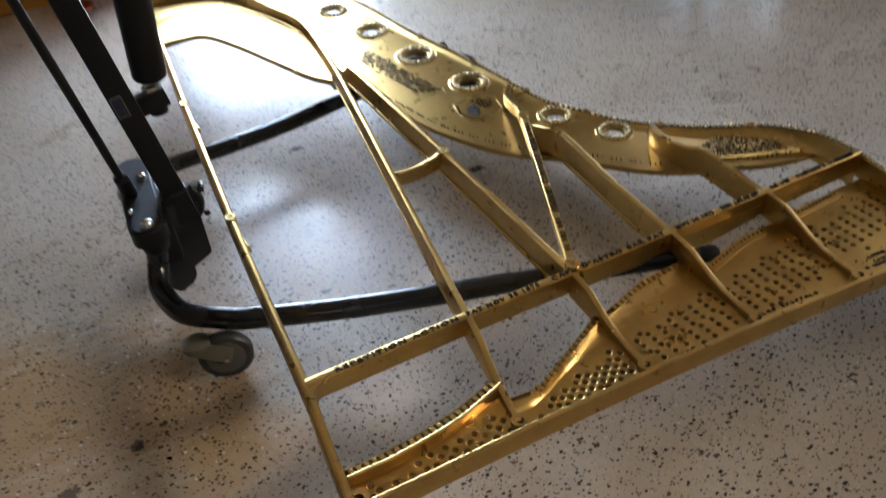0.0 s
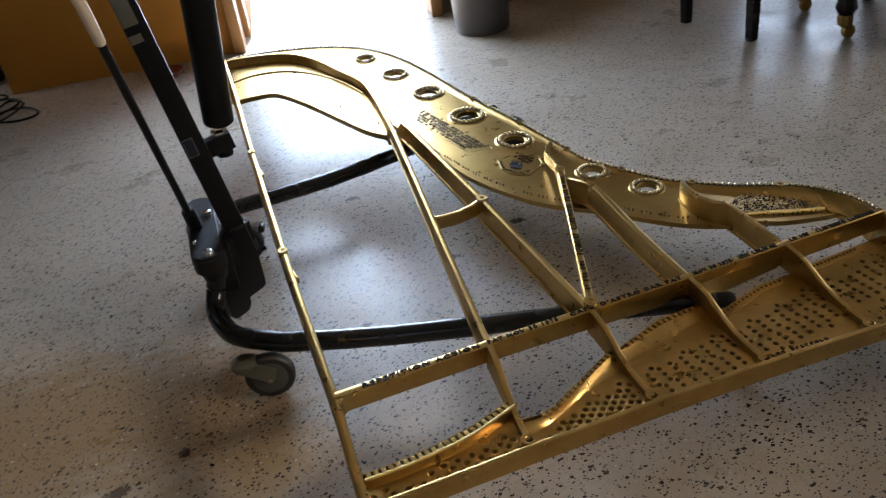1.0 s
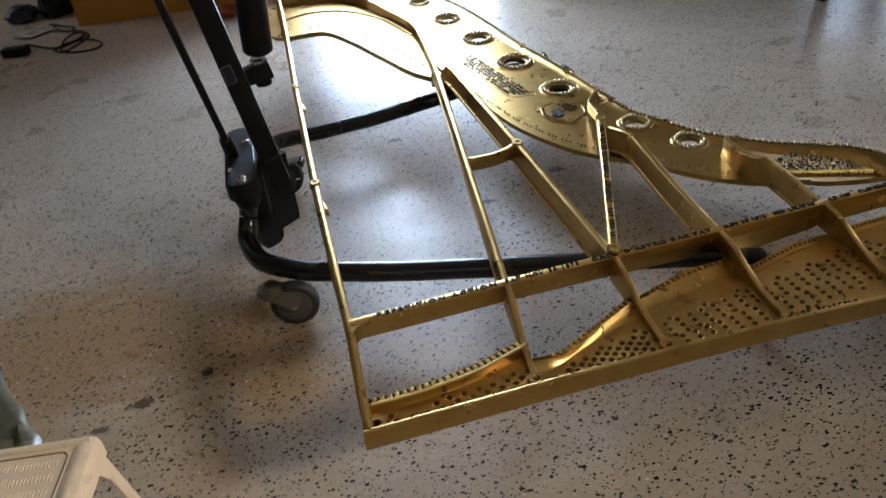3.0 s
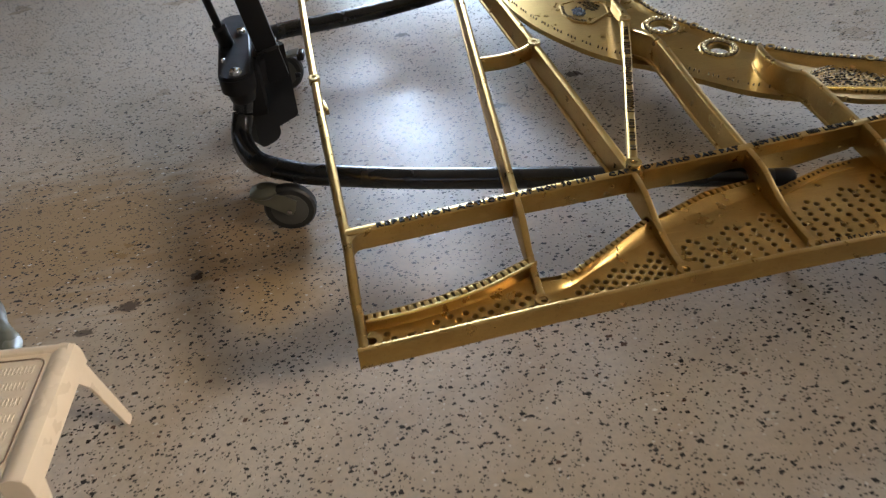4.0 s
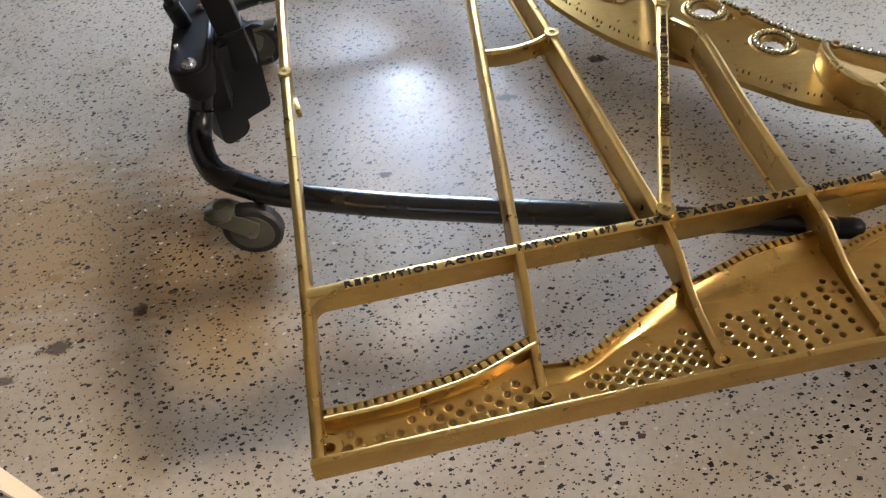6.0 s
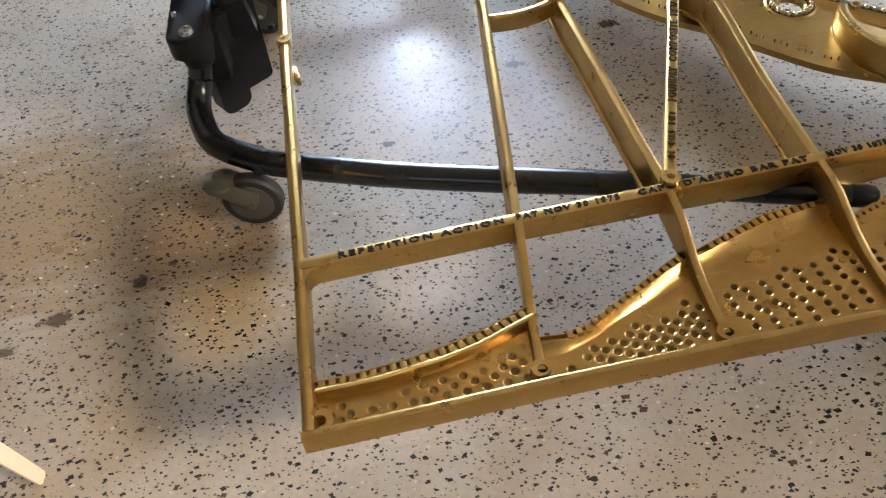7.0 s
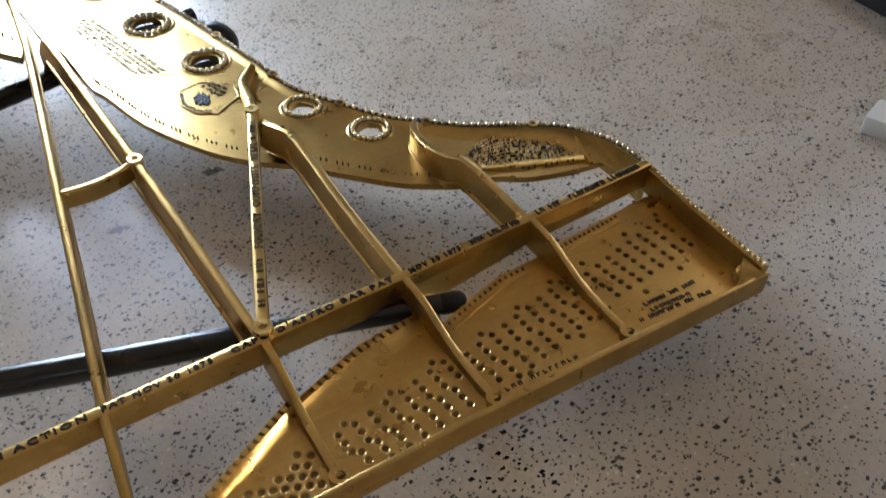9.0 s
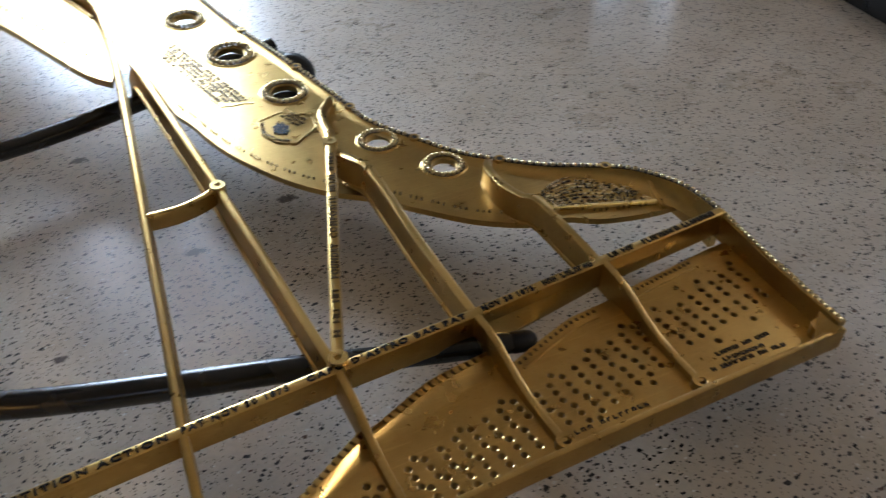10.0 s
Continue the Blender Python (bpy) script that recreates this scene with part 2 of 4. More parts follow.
# ---- building helpers ----
def finish(bm, name, mat, angle=35.0):
    bmesh.ops.recalc_face_normals(bm, faces=bm.faces)
    me = bpy.data.meshes.new(name)
    for f in bm.faces:
        f.smooth = True
    bm.to_mesh(me)
    bm.free()
    me.set_sharp_from_angle(angle=radians(angle))
    me.materials.append(mat)
    return me


def part(name, bm, mat, parent, label="", angle=35.0):
    ob = new(name, finish(bm, name, mat, angle))
    ob.parent = parent
    if label:
        ob["label"] = label
    return ob


def thing(name, label, category, m=None, group="", kind=""):
    ob = new(name)
    ob.empty_display_size = 0.05
    if m is not None:
        ob.matrix_world = m
    return tagged(ob, label, category, group, kind)


def curve_points(points, steps=6):
    """A smooth line through points."""
    pts = [Vector(p) for p in points]
    out = []
    for i in range(len(pts) - 1):
        a, b, c, d = pts[max(i - 1, 0)], pts[i], pts[i + 1], pts[min(i + 2, len(pts) - 1)]
        for k in range(steps):
            s = k / steps
            out.append(0.5 * ((2 * b) + (c - a) * s + (2 * a - 5 * b + 4 * c - d) * s * s + (3 * b - a - 3 * c + d) * s ** 3))
    return out + [pts[-1]]


def even(points, gap):
    """Points at even steps along a line."""
    out, left = [points[0].copy()], gap
    for a, b in zip(points, points[1:]):
        d = (b - a).length
        while left <= d:
            out.append(a.lerp(b, left / d))
            left += gap
        left -= d
    return out


def bar(bm, points, width, depth, round_=0.004, flare=0.0):
    """A cast bar whose top runs along points; width and depth may change along it; flare: how much wider its foot is."""
    n = len(points)
    w = width if isinstance(width, (list, tuple)) else [width] * n
    h = depth if isinstance(depth, (list, tuple)) else [depth] * n
    rings = []
    for i, p in enumerate(points):
        p = Vector(p)
        t = Vector(points[min(i + 1, n - 1)]) - Vector(points[max(i - 1, 0)])
        side = Vector((t.y, -t.x, 0)).normalized()
        r, k = min(round_, w[i] * 0.45), w[i] / 2
        f = k * (1 + flare)
        profile = ((-f, -h[i]), (-k, -r), (-k + 0.3 * r, -0.3 * r), (-k + r, 0), (k - r, 0), (k - 0.3 * r, -0.3 * r), (k, -r), (f, -h[i]))
        rings.append([bm.verts.new(p + side * a + Vector((0, 0, b))) for a, b in profile])
    for a, b in zip(rings, rings[1:]):
        for i in range(8):
            bm.faces.new((a[i], a[(i + 1) % 8], b[(i + 1) % 8], b[i]))
    bm.faces.new(rings[0])
    bm.faces.new(rings[-1][::-1])
    return bm


def widths(n, *stops):
    """Values along n points through the given stops."""
    return [float(np.interp(i / (n - 1), np.linspace(0, 1, len(stops)), stops)) for i in range(n)]


def slab(bm, outer, holes, top, bottom, sink=0.0):
    """A flat sheet with holes through it; sink: how wide a hole's edge is chamfered."""
    edges, loops = [], []
    for loop, hole in [(outer, False)] + [(h, True) for h in holes]:
        vs = [bm.verts.new((x, y, top(x, y) if callable(top) else top)) for x, y in loop]
        loops.append((vs, hole))
        edges += [bm.edges.new((vs[i], vs[(i + 1) % len(vs)])) for i in range(len(vs))]
    made = bmesh.ops.triangle_fill(bm, use_beauty=True, use_dissolve=False, edges=edges)
    faces = [f for f in made["geom"] if isinstance(f, bmesh.types.BMFace)]
    below = {}
    for vs, hole in loops:
        cx = sum((v.co for v in vs), Vector()) / len(vs)
        ring = vs
        if hole and sink:
            ring = [bm.verts.new(cx + (v.co - cx) * (1 - sink) + Vector((0, 0, -0.0009))) for v in vs]
            for i in range(len(vs)):
                bm.faces.new((vs[i], vs[i - 1], ring[i - 1], ring[i]))
        low = [bm.verts.new((v.co.x, v.co.y, v.co.z - (top(v.co.x, v.co.y) if callable(top) else top) + bottom if not callable(top) else v.co.z + bottom)) for v in ring]
        for i in range(len(vs)):
            bm.faces.new((ring[i], ring[i - 1], low[i - 1], low[i]))
        for v, b in zip(vs, low):
            below[v] = b
    for f in faces:
        bm.faces.new([below[v] for v in reversed(f.verts)])
    return bm


def circle(x, y, r, n=10, turn=0.0):
    return [(x + r * math.cos(turn + 2 * math.pi * i / n), y + r * math.sin(turn + 2 * math.pi * i / n)) for i in range(n)]


def loft(bm, rows):
    rings = [[bm.verts.new(p) for p in row] for row in rows]
    for a, b in zip(rings, rings[1:]):
        for i in range(len(a) - 1):
            bm.faces.new((a[i], a[i + 1], b[i + 1], b[i]))
    return bm


def tube(bm, points, radius, n=14, cap=True):
    pts = [Vector(p) for p in points]
    r = radius if isinstance(radius, (list, tuple)) else [radius] * len(pts)
    up, rings = Vector((0, 0, 1)), []
    for i, p in enumerate(pts):
        t = (pts[min(i + 1, len(pts) - 1)] - pts[max(i - 1, 0)]).normalized()
        ref = up if abs(t.z) < 0.9 else Vector((1, 0, 0))
        a = t.cross(ref).normalized()
        b = a.cross(t).normalized()
        rings.append([bm.verts.new(p + (a * math.cos(k) + b * math.sin(k)) * r[i]) for k in (2 * math.pi * j / n for j in range(n))])
    for a, b in zip(rings, rings[1:]):
        for i in range(n):
            bm.faces.new((a[i], a[(i + 1) % n], b[(i + 1) % n], b[i]))
    if cap:
        bm.faces.new(rings[0][::-1])
        bm.faces.new(rings[-1])
    return bm


def box(bm, size, m=None, bevel=0.0):
    made = bmesh.ops.create_cube(bm, size=1.0, matrix=(m or Matrix()) @ Matrix.Diagonal((*size, 1)))
    if bevel:
        es = {e for v in made["verts"] for e in v.link_edges}
        bmesh.ops.bevel(bm, geom=list(es), offset=bevel, segments=2, affect="EDGES", profile=0.6)
    return bm


def block(size, m=None, bevel=0.0):
    return box(bmesh.new(), size, m, bevel)


def lathe(bm, outline, n=20, m=None):
    """A turned body from (radius, height) pairs."""
    m = m or Matrix()
    rings = [[bm.verts.new(m @ Vector((r * math.cos(2 * math.pi * j / n), r * math.sin(2 * math.pi * j / n), z))) for j in range(n)] for r, z in outline]
    for a, b in zip(rings, rings[1:]):
        for i in range(n):
            bm.faces.new((a[i], a[(i + 1) % n], b[(i + 1) % n], b[i]))
    bm.faces.new(rings[0][::-1])
    bm.faces.new(rings[-1])
    return bm


def line_of(text, height, thick):
    """Raised lettering as a bmesh, its foot on the x axis from 0."""
    cu = bpy.data.curves.new("lettering", "FONT")
    cu.body, cu.size, cu.extrude = text, height, thick
    cu.resolution_u, cu.offset, cu.space_character = 2, height * 0.030, 1.3
    ob = new("lettering", cu)
    bpy.context.view_layer.update()
    me = bpy.data.meshes.new_from_object(ob.evaluated_get(bpy.context.evaluated_depsgraph_get()))
    bm = bmesh.new()
    bm.from_mesh(me)
    bpy.data.objects.remove(ob)
    bpy.data.curves.remove(cu)
    bpy.data.meshes.remove(me)
    return bm


# ---- the room ----
def structure(name, bm, mat, label, category, m=None):
    ob = new(name, finish(bm, name, mat))
    if m is not None:
        ob.matrix_world = m
    return tagged(ob, label, category, kind="structure")


structure("floor", block((16.0, 14.0, 0.1), Matrix.Translation((0.5, 1.0, -0.05))), FLOOR, "grey speckled terrazzo floor with rusty stains", "floor")


def wall_with(name, mat, label, spans, thick=0.14, m=None):
    """A wall along x made of pieces between (x0, x1, z0, z1), built as one mesh."""
    bm = bmesh.new()
    for x0, x1, z0, z1 in spans:
        box(bm, (x1 - x0, thick, z1 - z0), Matrix.Translation(((x0 + x1) / 2, thick / 2, (z0 + z1) / 2)))
    return structure(name, bm, mat, label, "wall", m)


wall_with("wall_back_left", ORANGE, "orange painted wall beside the open doorway", [(-1.085, 0.10, 0, 3.2)], m=ROOM)
wall_with("wall_alcove_back", PLASTER, "dim beige wall of the alcove beside the orange wall", [(-3.2, -0.98, 0, 3.2)], m=ROOM @ Matrix.Translation((0, 1.5, 0)))
wall_with("wall_alcove_side", PLASTER, "side wall of the alcove", [(0.14, 1.5, 0, 3.2)], m=ROOM @ Matrix.Translation((-0.98, 0, 0)) @ Matrix.Rotation(radians(90), 4, "Z"))
# unseen end wall, its opening added to go with the alcove's fill lamp
wall_with("wall_alcove_end", PLASTER, "end wall of the alcove with an added opening", [(0.0, 0.35, 0, 3.2), (0.35, 1.15, 0, 1.0), (0.35, 1.15, 2.1, 3.2), (1.15, 1.5, 0, 3.2)], m=ROOM @ Matrix.Translation((-3.2, 0, 0)) @ Matrix.Rotation(radians(90), 4, "Z"))
structure("alcove_ceiling", block((2.4, 1.6, 0.1), ROOM @ Matrix.Translation((-2.1, 0.98, 3.25))), CEILING, "plain ceiling of the alcove", "ceiling")
wall_with("wall_back_right", CREAMWALL, "pale upper wall beyond the doorway", [(0.10, 1.26, 2.08, 3.2), (1.26, 3.1, 1.1, 3.2), (3.1, 3.9, 2.05, 3.2), (3.9, 5.2, 1.1, 3.2)], m=ROOM)
wall_with("wall_back_wainscot", BROWNWALL, "dim brown boarding beyond the doorway", [(1.26, 3.1, 0, 1.1), (3.1, 3.9, 0, 0.25), (3.9, 5.2, 0, 1.1)], m=ROOM)
wall_with("wall_left", PLASTER, "beige wall at the workshop's side", [(-7.6, 0.0, 0, 3.2)], m=ROOM @ Matrix.Translation((-3.2, 0, 0)) @ Matrix.Rotation(radians(90), 4, "Z"))
# the opening nearer the back wall is added for the fill lamp
wall_with("wall_right", PLASTER, "beige wall with a high window and an added opening", [(-7.6, -6.3, 0, 3.2), (-6.3, -4.7, 0, 1.98), (-6.3, -4.7, 3.02, 3.2), (-4.7, -2.6, 0, 3.2), (-2.6, -1.2, 0, 1.98), (-2.6, -1.2, 3.02, 3.2), (-1.2, 0.0, 0, 3.2)], m=ROOM @ Matrix.Translation((4.95, 0, 0)) @ Matrix.Rotation(radians(90), 4, "Z"))
# unseen wall behind the camera, its opening added for the rear fill
wall_with("wall_front", PLASTER, "unseen beige wall with a small added opening", [(-3.2, -1.9, 0, 3.2), (-1.9, -0.5, 0, 2.0), (-1.9, -0.5, 2.6, 3.2), (-0.5, 5.2, 0, 3.2)], m=ROOM @ Matrix.Translation((0, -7.6, 0)))
structure("ceiling", block((8.6, 7.8, 0.1), ROOM @ Matrix.Translation((1.0, -3.7, 3.25))), CEILING, "plain white ceiling", "ceiling")
structure("ground", block((30, 16, 0.1), ROOM @ Matrix.Translation((1, 8.05, -0.07))), CONCRETE, "sunlit pale concrete yard outside the doorway", "ground")


def door_frame():
    root = thing("door_1", "brown wooden door frame of an open doorway", "door frame", ROOM, kind="structure")
    part("jamb", block((0.06, 0.20, 2.08), Matrix.Translation((0.13, 0.06, 1.04)), 0.004), WOOD, root)
    part("jamb", block((0.06, 0.20, 2.08), Matrix.Translation((1.23, 0.06, 1.04)), 0.004), WOOD, root)
    part("lintel", block((1.04, 0.20, 0.06), Matrix.Translation((0.68, 0.06, 2.05)), 0.004), WOOD, root)
    part("door_leaf", block((0.045, 0.95, 2.0), Matrix.Translation((0.17, 0.66, 1.02)), 0.004), WOOD, root, "brown wooden door standing open outwards")


door_frame()

# ---- the piano plate ----
PLATE = thing("piano_plate", "gold-bronze cast iron grand piano plate lying over a lift's legs", "piano plate",
              pose(0, 0, 0.2198, 3.15, 2.06, 0))
RAIL = [(0.0, 0.224), (0.36, 0.254), (0.60, 0.271), (0.855, 0.289), (1.125, 0.310), (1.43, 0.334)]


def rail_y(x):
    return float(np.interp(x, [p[0] for p in RAIL], [p[1] for p in RAIL]))


FRONT = [(-0.012, -0.055), (0.17, -0.043), (0.34, -0.031), (0.61, -0.016), (0.80, -0.008), (1.06, -0.003), (1.436, 0.003)]


def front_y(x):
    return float(np.interp(x, [p[0] for p in FRONT], [p[1] for p in FRONT]))


part("cross_rail", bar(bmesh.new(), [(x, y, 0) for x, y in RAIL], 0.021, widths(6, 0.043, 0.045, 0.050, 0.058, 0.058, 0.052), 0.003), GOLD, PLATE)
apron = [Vector((x, y + 0.006, -0.029)) for x, y in FRONT]
part("front_apron", bar(bmesh.new(), apron, 0.0115, 0.045, 0.003), GOLD, PLATE)


def strut(name, points, width, depth, steps=5, label="", flare=0.0, round_=0.005):
    """A rib of the casting; flare: how much wider its foot flange is than its top."""
    pts = curve_points(points, steps)
    w = widths(len(pts), *width) if isinstance(width, tuple) else width
    h = widths(len(pts), *depth) if isinstance(depth, tuple) else depth
    made = part(name, bar(bmesh.new(), pts, w, h, round_, 0.08 if flare else 0.0), GOLD, PLATE, label)
    if flare:
        w, h = [[v] * len(pts) if not isinstance(v, list) else v for v in (w, h)]
        foot = [Vector(p) - Vector((0, 0, d - 0.007)) for p, d in zip(pts, h)]
        part("flange", bar(bmesh.new(), foot, [k * (1 + flare) for k in w], 0.007, 0.0025), GOLD, made)
    return made


strut("strut", [(0.0, -0.045, -0.028), (0.0, 0.03, -0.024), (0.0, 0.10, -0.012), (0.002, 0.224, 0), (-0.003, 0.5, 0), (-0.007, 0.80, 0), (-0.006, 1.40, 0), (0.0, 1.9, 0), (0.0, 2.285, 0)], 0.02, (0.046, 0.05, 0.05, 0.05), round_=0.008)
strut("strut", [(0.348, 0.262, 0), (0.369, 0.50, 0), (0.395, 0.80, 0), (0.422, 1.10, 0), (0.448, 1.42, 0), (0.455, 1.62, 0)], 0.016, 0.055, flare=0.35)
strut("strut", [(0.594, 0.285, 0), (0.571, 0.56, 0), (0.548, 0.82, 0), (0.518, 1.12, 0), (0.494, 1.37, -0.003), (0.488, 1.42, -0.02), (0.480, 1.455, -0.06)], (0.019, 0.019, 0.017), 0.062, flare=0.7)
strut("strut", [(0.602, 0.28, 0.006), (0.67, 0.48, 0.004), (0.74, 0.68, 0.0), (0.810, 0.885, -0.006), (0.826, 0.940, -0.012), (0.835, 0.995, -0.025), (0.855, 1.075, -0.043), (0.905, 1.160, -0.064)], (0.022, 0.022, 0.022, 0.021, 0.015), (0.018, 0.02, 0.03, 0.03),
      label="narrow diagonal strut carrying raised black lettering")
strut("strut", [(0.853, 0.295, 0), (0.848, 0.50, 0), (0.850, 0.74, 0), (0.838, 0.80, -0.004), (0.822, 0.86, -0.02)], (0.019, 0.022), (0.06, 0.075), flare=0.6)
strut("strut", [(1.123, 0.315, 0), (1.117, 0.505, 0), (1.098, 0.555, -0.008), (1.088, 0.62, -0.018), (1.098, 0.69, -0.030), (1.128, 0.745, -0.052)], (0.019, 0.021, 0.017), (0.06, 0.07, 0.04), flare=0.5)
strut("tail_arch", [(0.448, 1.42, 0), (0.455, 1.765, 0), (0.398, 1.946, 0), (0.325, 2.131, 0), (0.230, 2.235, 0), (0.077, 2.275, 0), (-0.006, 2.27, 0)], 0.018, 0.085, flare=0.2)
strut("cross_strut", [(0.395, 0.797, -0.006), (0.46, 0.800, -0.008), (0.515, 0.812, -0.005), (0.542, 0.824, 0)], 0.016, 0.036)
# short lugs that hang from the bass strut beside its two screws
for y in (0.803, 1.412):
    bm = bmesh.new()
    box(bm, (0.010, 0.050, 0.012), Matrix.Translation((0.007, y - 0.045, -0.058)) @ Matrix.Rotation(radians(10), 4, "Z"), 0.002)
    part("lug", bm, GOLD, PLATE)


def rib(x0, y0, x1, y1, thick=0.015):
    prof = ((0, 0), (0.14, -0.001), (0.26, -0.006), (0.38, -0.018), (0.5, -0.030), (0.64, -0.038), (0.8, -0.041), (1.0, -0.040))
    pts = [Vector((x0 + (x1 - x0) * s, y0 + (y1 - y0) * s, z)) for s, z in prof]
    part("rib", bar(bmesh.new(), pts, thick, [0.064 + p.z for p in pts], 0.004), GOLD, PLATE)
    bm = bmesh.new()
    slab(bm, circle(x1, y1 + 0.002, 0.0145, 16), [circle(x1 + 0.002, y1, 0.0080, 12)], -0.0385, -0.068, 0.12)
    part("screw_boss", bm, GOLD, PLATE)


for a in ((0.347, 0.250, 0.330, 0.0), (0.597, 0.268, 0.606, 0.012), (0.855, 0.286, 0.872, 0.018), (1.131, 0.308, 1.139, 0.024)):
    rib(*a)
for x, y, z, r in ((-0.007, 0.803, 0.003, 0.0135), (-0.006, 1.412, 0.003, 0.0125), (0.548, 0.824, 0.003, 0.0155), (0.604, 0.284, 0.010, 0.0165), (0.812, 0.89, -0.003, 0.0145)):
    bm = bmesh.new()
    slab(bm, circle(x, y, r, 16), [circle(x, y, r * 0.42, 10)], z, z - 0.02, 0.1)
    part("screw_boss", bm, GOLD_TOP, PLATE)
bm = bmesh.new()
slab(bm, circle(0.014, -0.028, 0.020, 16), [circle(0.015, -0.029, 0.0095, 14)], -0.0345, -0.064, 0.1)
part("screw_boss", bm, GOLD, PLATE)
bm = bmesh.new()
slab(bm, circle(1.408, 0.028, 0.020, 16), [circle(1.408, 0.027, 0.0090, 14)], -0.0310, -0.062, 0.1)
part("screw_boss", bm, GOLD, PLATE)

# rounded inner corners where the rail meets the bass strut
for side, r in ((-1, 0.030), (1, 0.018)):
    x0, y0 = 0.009, rail_y(0.01) + side * 0.009
    arc = [(x0 + r - r * math.cos(k), y0 + side * (r - r * math.sin(k))) for k in np.linspace(0, math.pi / 2, 8)]
    bm = bmesh.new()
    slab(bm, [(x0 - 0.004, y0 - side * 0.004)] + arc, [], -0.002, -0.040)
    part("corner_fillet", bm, GOLD, PLATE)

# pin fields: a sheet to each bay, with tuning pin holes
BACK = {
    1: [(0.006, 0.034), (0.062, 0.037), (0.148, 0.049), (0.239, 0.071), (0.323, 0.104), (0.345, 0.113)],
    2: [(0.340, 0.054), (0.375, 0.052), (0.413, 0.060), (0.459, 0.089), (0.507, 0.118), (0.556, 0.149), (0.597, 0.172)],
    3: [(0.600, 0.165), (0.661, 0.190), (0.734, 0.219), (0.789, 0.228), (0.835, 0.233), (0.858, 0.236)],
    4: [(0.862, 0.195), (0.953, 0.228), (1.028, 0.252), (1.138, 0.262)],
    5: [(1.132, 0.264), (1.181, 0.272), (1.375, 0.297), (1.43, 0.300)],
}
RIDGE = {
    1: [(0.004, 0.013), (0.099, 0.018), (0.160, 0.028), (0.200, 0.034), (0.249, 0.047), (0.320, 0.076), (0.345, 0.087)],
    2: [(0.335, 0.022), (0.375, 0.026), (0.415, 0.044), (0.462, 0.069), (0.506, 0.087), (0.577, 0.118), (0.600, 0.127)],
    3: [(0.603, 0.134), (0.682, 0.155), (0.760, 0.176), (0.817, 0.192), (0.858, 0.204)],
}


def unisons(x, y, dx, dy, n, low, gap=0.0177, count=3, slant=0.0032):
    """Pin holes of three-string notes: slanting columns of three, side by side along the bay."""
    return [(x + dx * i + slant * k, y + dy * i - gap * k) for i in range(n) for k in range(count) if y + dy * i - gap * k > low]


def lattice(x, y, along, down, n, m, low, right):
    return [(x + along[0] * i + down[0] * j, y + along[1] * i + down[1] * j) for i in range(-1, n) for j in range(m)
            if y + along[1] * i + down[1] * j > low + 0.002 * i and x + along[0] * i + down[0] * j < right and x + along[0] * i + down[0] * j > 0.40]


HOLES = {
    1: [(0.0165, 0.0005), (0.027, -0.0135), (0.044, 0.0), (0.041, -0.0225), (0.055, -0.014), (0.085, -0.013), (0.115, -0.012), (0.135, 0.007), (0.144, -0.0105), (0.296, 0.038)]
       + [(0.161 + 0.0298 * i, 0.0145 + 0.0022 * i) for i in range(6)] + [(0.1755 + 0.0299 * i, 0.0025 + 0.0026 * i) for i in range(5)] + [(0.1625 + 0.0299 * i, -0.011 + 0.0020 * i) for i in range(6)],
    2: lattice(0.416, 0.030, (0.0288, 0.0071), (0.0160, -0.0058), 7, 6, 0.004, 0.590) + [(0.486, 0.057), (0.570, 0.084), (0.376, 0.002)],
    3: unisons(0.637, 0.085, 0.0297, 0.0064, 8, 0.012) + unisons(0.655, 0.0425, 0.0296, 0.0052, 7, 0.012) + [(0.653, 0.099), (0.740, 0.117), (0.827, 0.138)],
    4: unisons(0.886, 0.126, 0.0292, 0.0075, 9, 0.03, slant=0.002) + unisons(0.901, 0.074, 0.0292, 0.0075, 8, 0.045, slant=0.003) + [(0.929, 0.151), (1.016, 0.172), (1.103, 0.196), (1.076, 0.066), (0.955, 0.042)],
    5: unisons(1.172, 0.180, 0.0302, 0.0074, 8, 0.09, count=3) + unisons(1.185, 0.130, 0.0292, 0.0052, 8, 0.09, count=2) + [(1.181, 0.207), (1.300, 0.232), (1.391, 0.247), (1.237, 0.094), (1.331, 0.110)],
}
EDGES = {1: (0.006, 0.337), 2: (0.340, 0.600), 3: (0.600, 0.862), 4: (0.862, 1.136), 5: (1.132, 1.43)}
WEB = -0.056
for bay, (xa, xb) in EDGES.items():
    inner = RIDGE.get(bay, BACK[bay])
    outer = [(xa, front_y(xa) + 0.013)] + [(xa + (xb - xa) * k / 4, front_y(xa + (xb - xa) * k / 4) + 0.013) for k in (1, 2, 3)] + [(xb, front_y(xb) + 0.013)] + inner[::-1]
    rad = 0.0082 if bay < 3 else 0.0077
    bm = bmesh.new()
    slab(bm, outer, [circle(x, y, rad, 10) for x, y in HOLES[bay]], WEB, WEB - 0.024, 0.24)
    part("pin_field", bm, GOLD, PLATE, "gold sheet pierced with tuning pin holes", 15.0)


def at_x(line, x):
    return float(np.interp(x, [p[0] for p in line], [p[1] for p in line]))


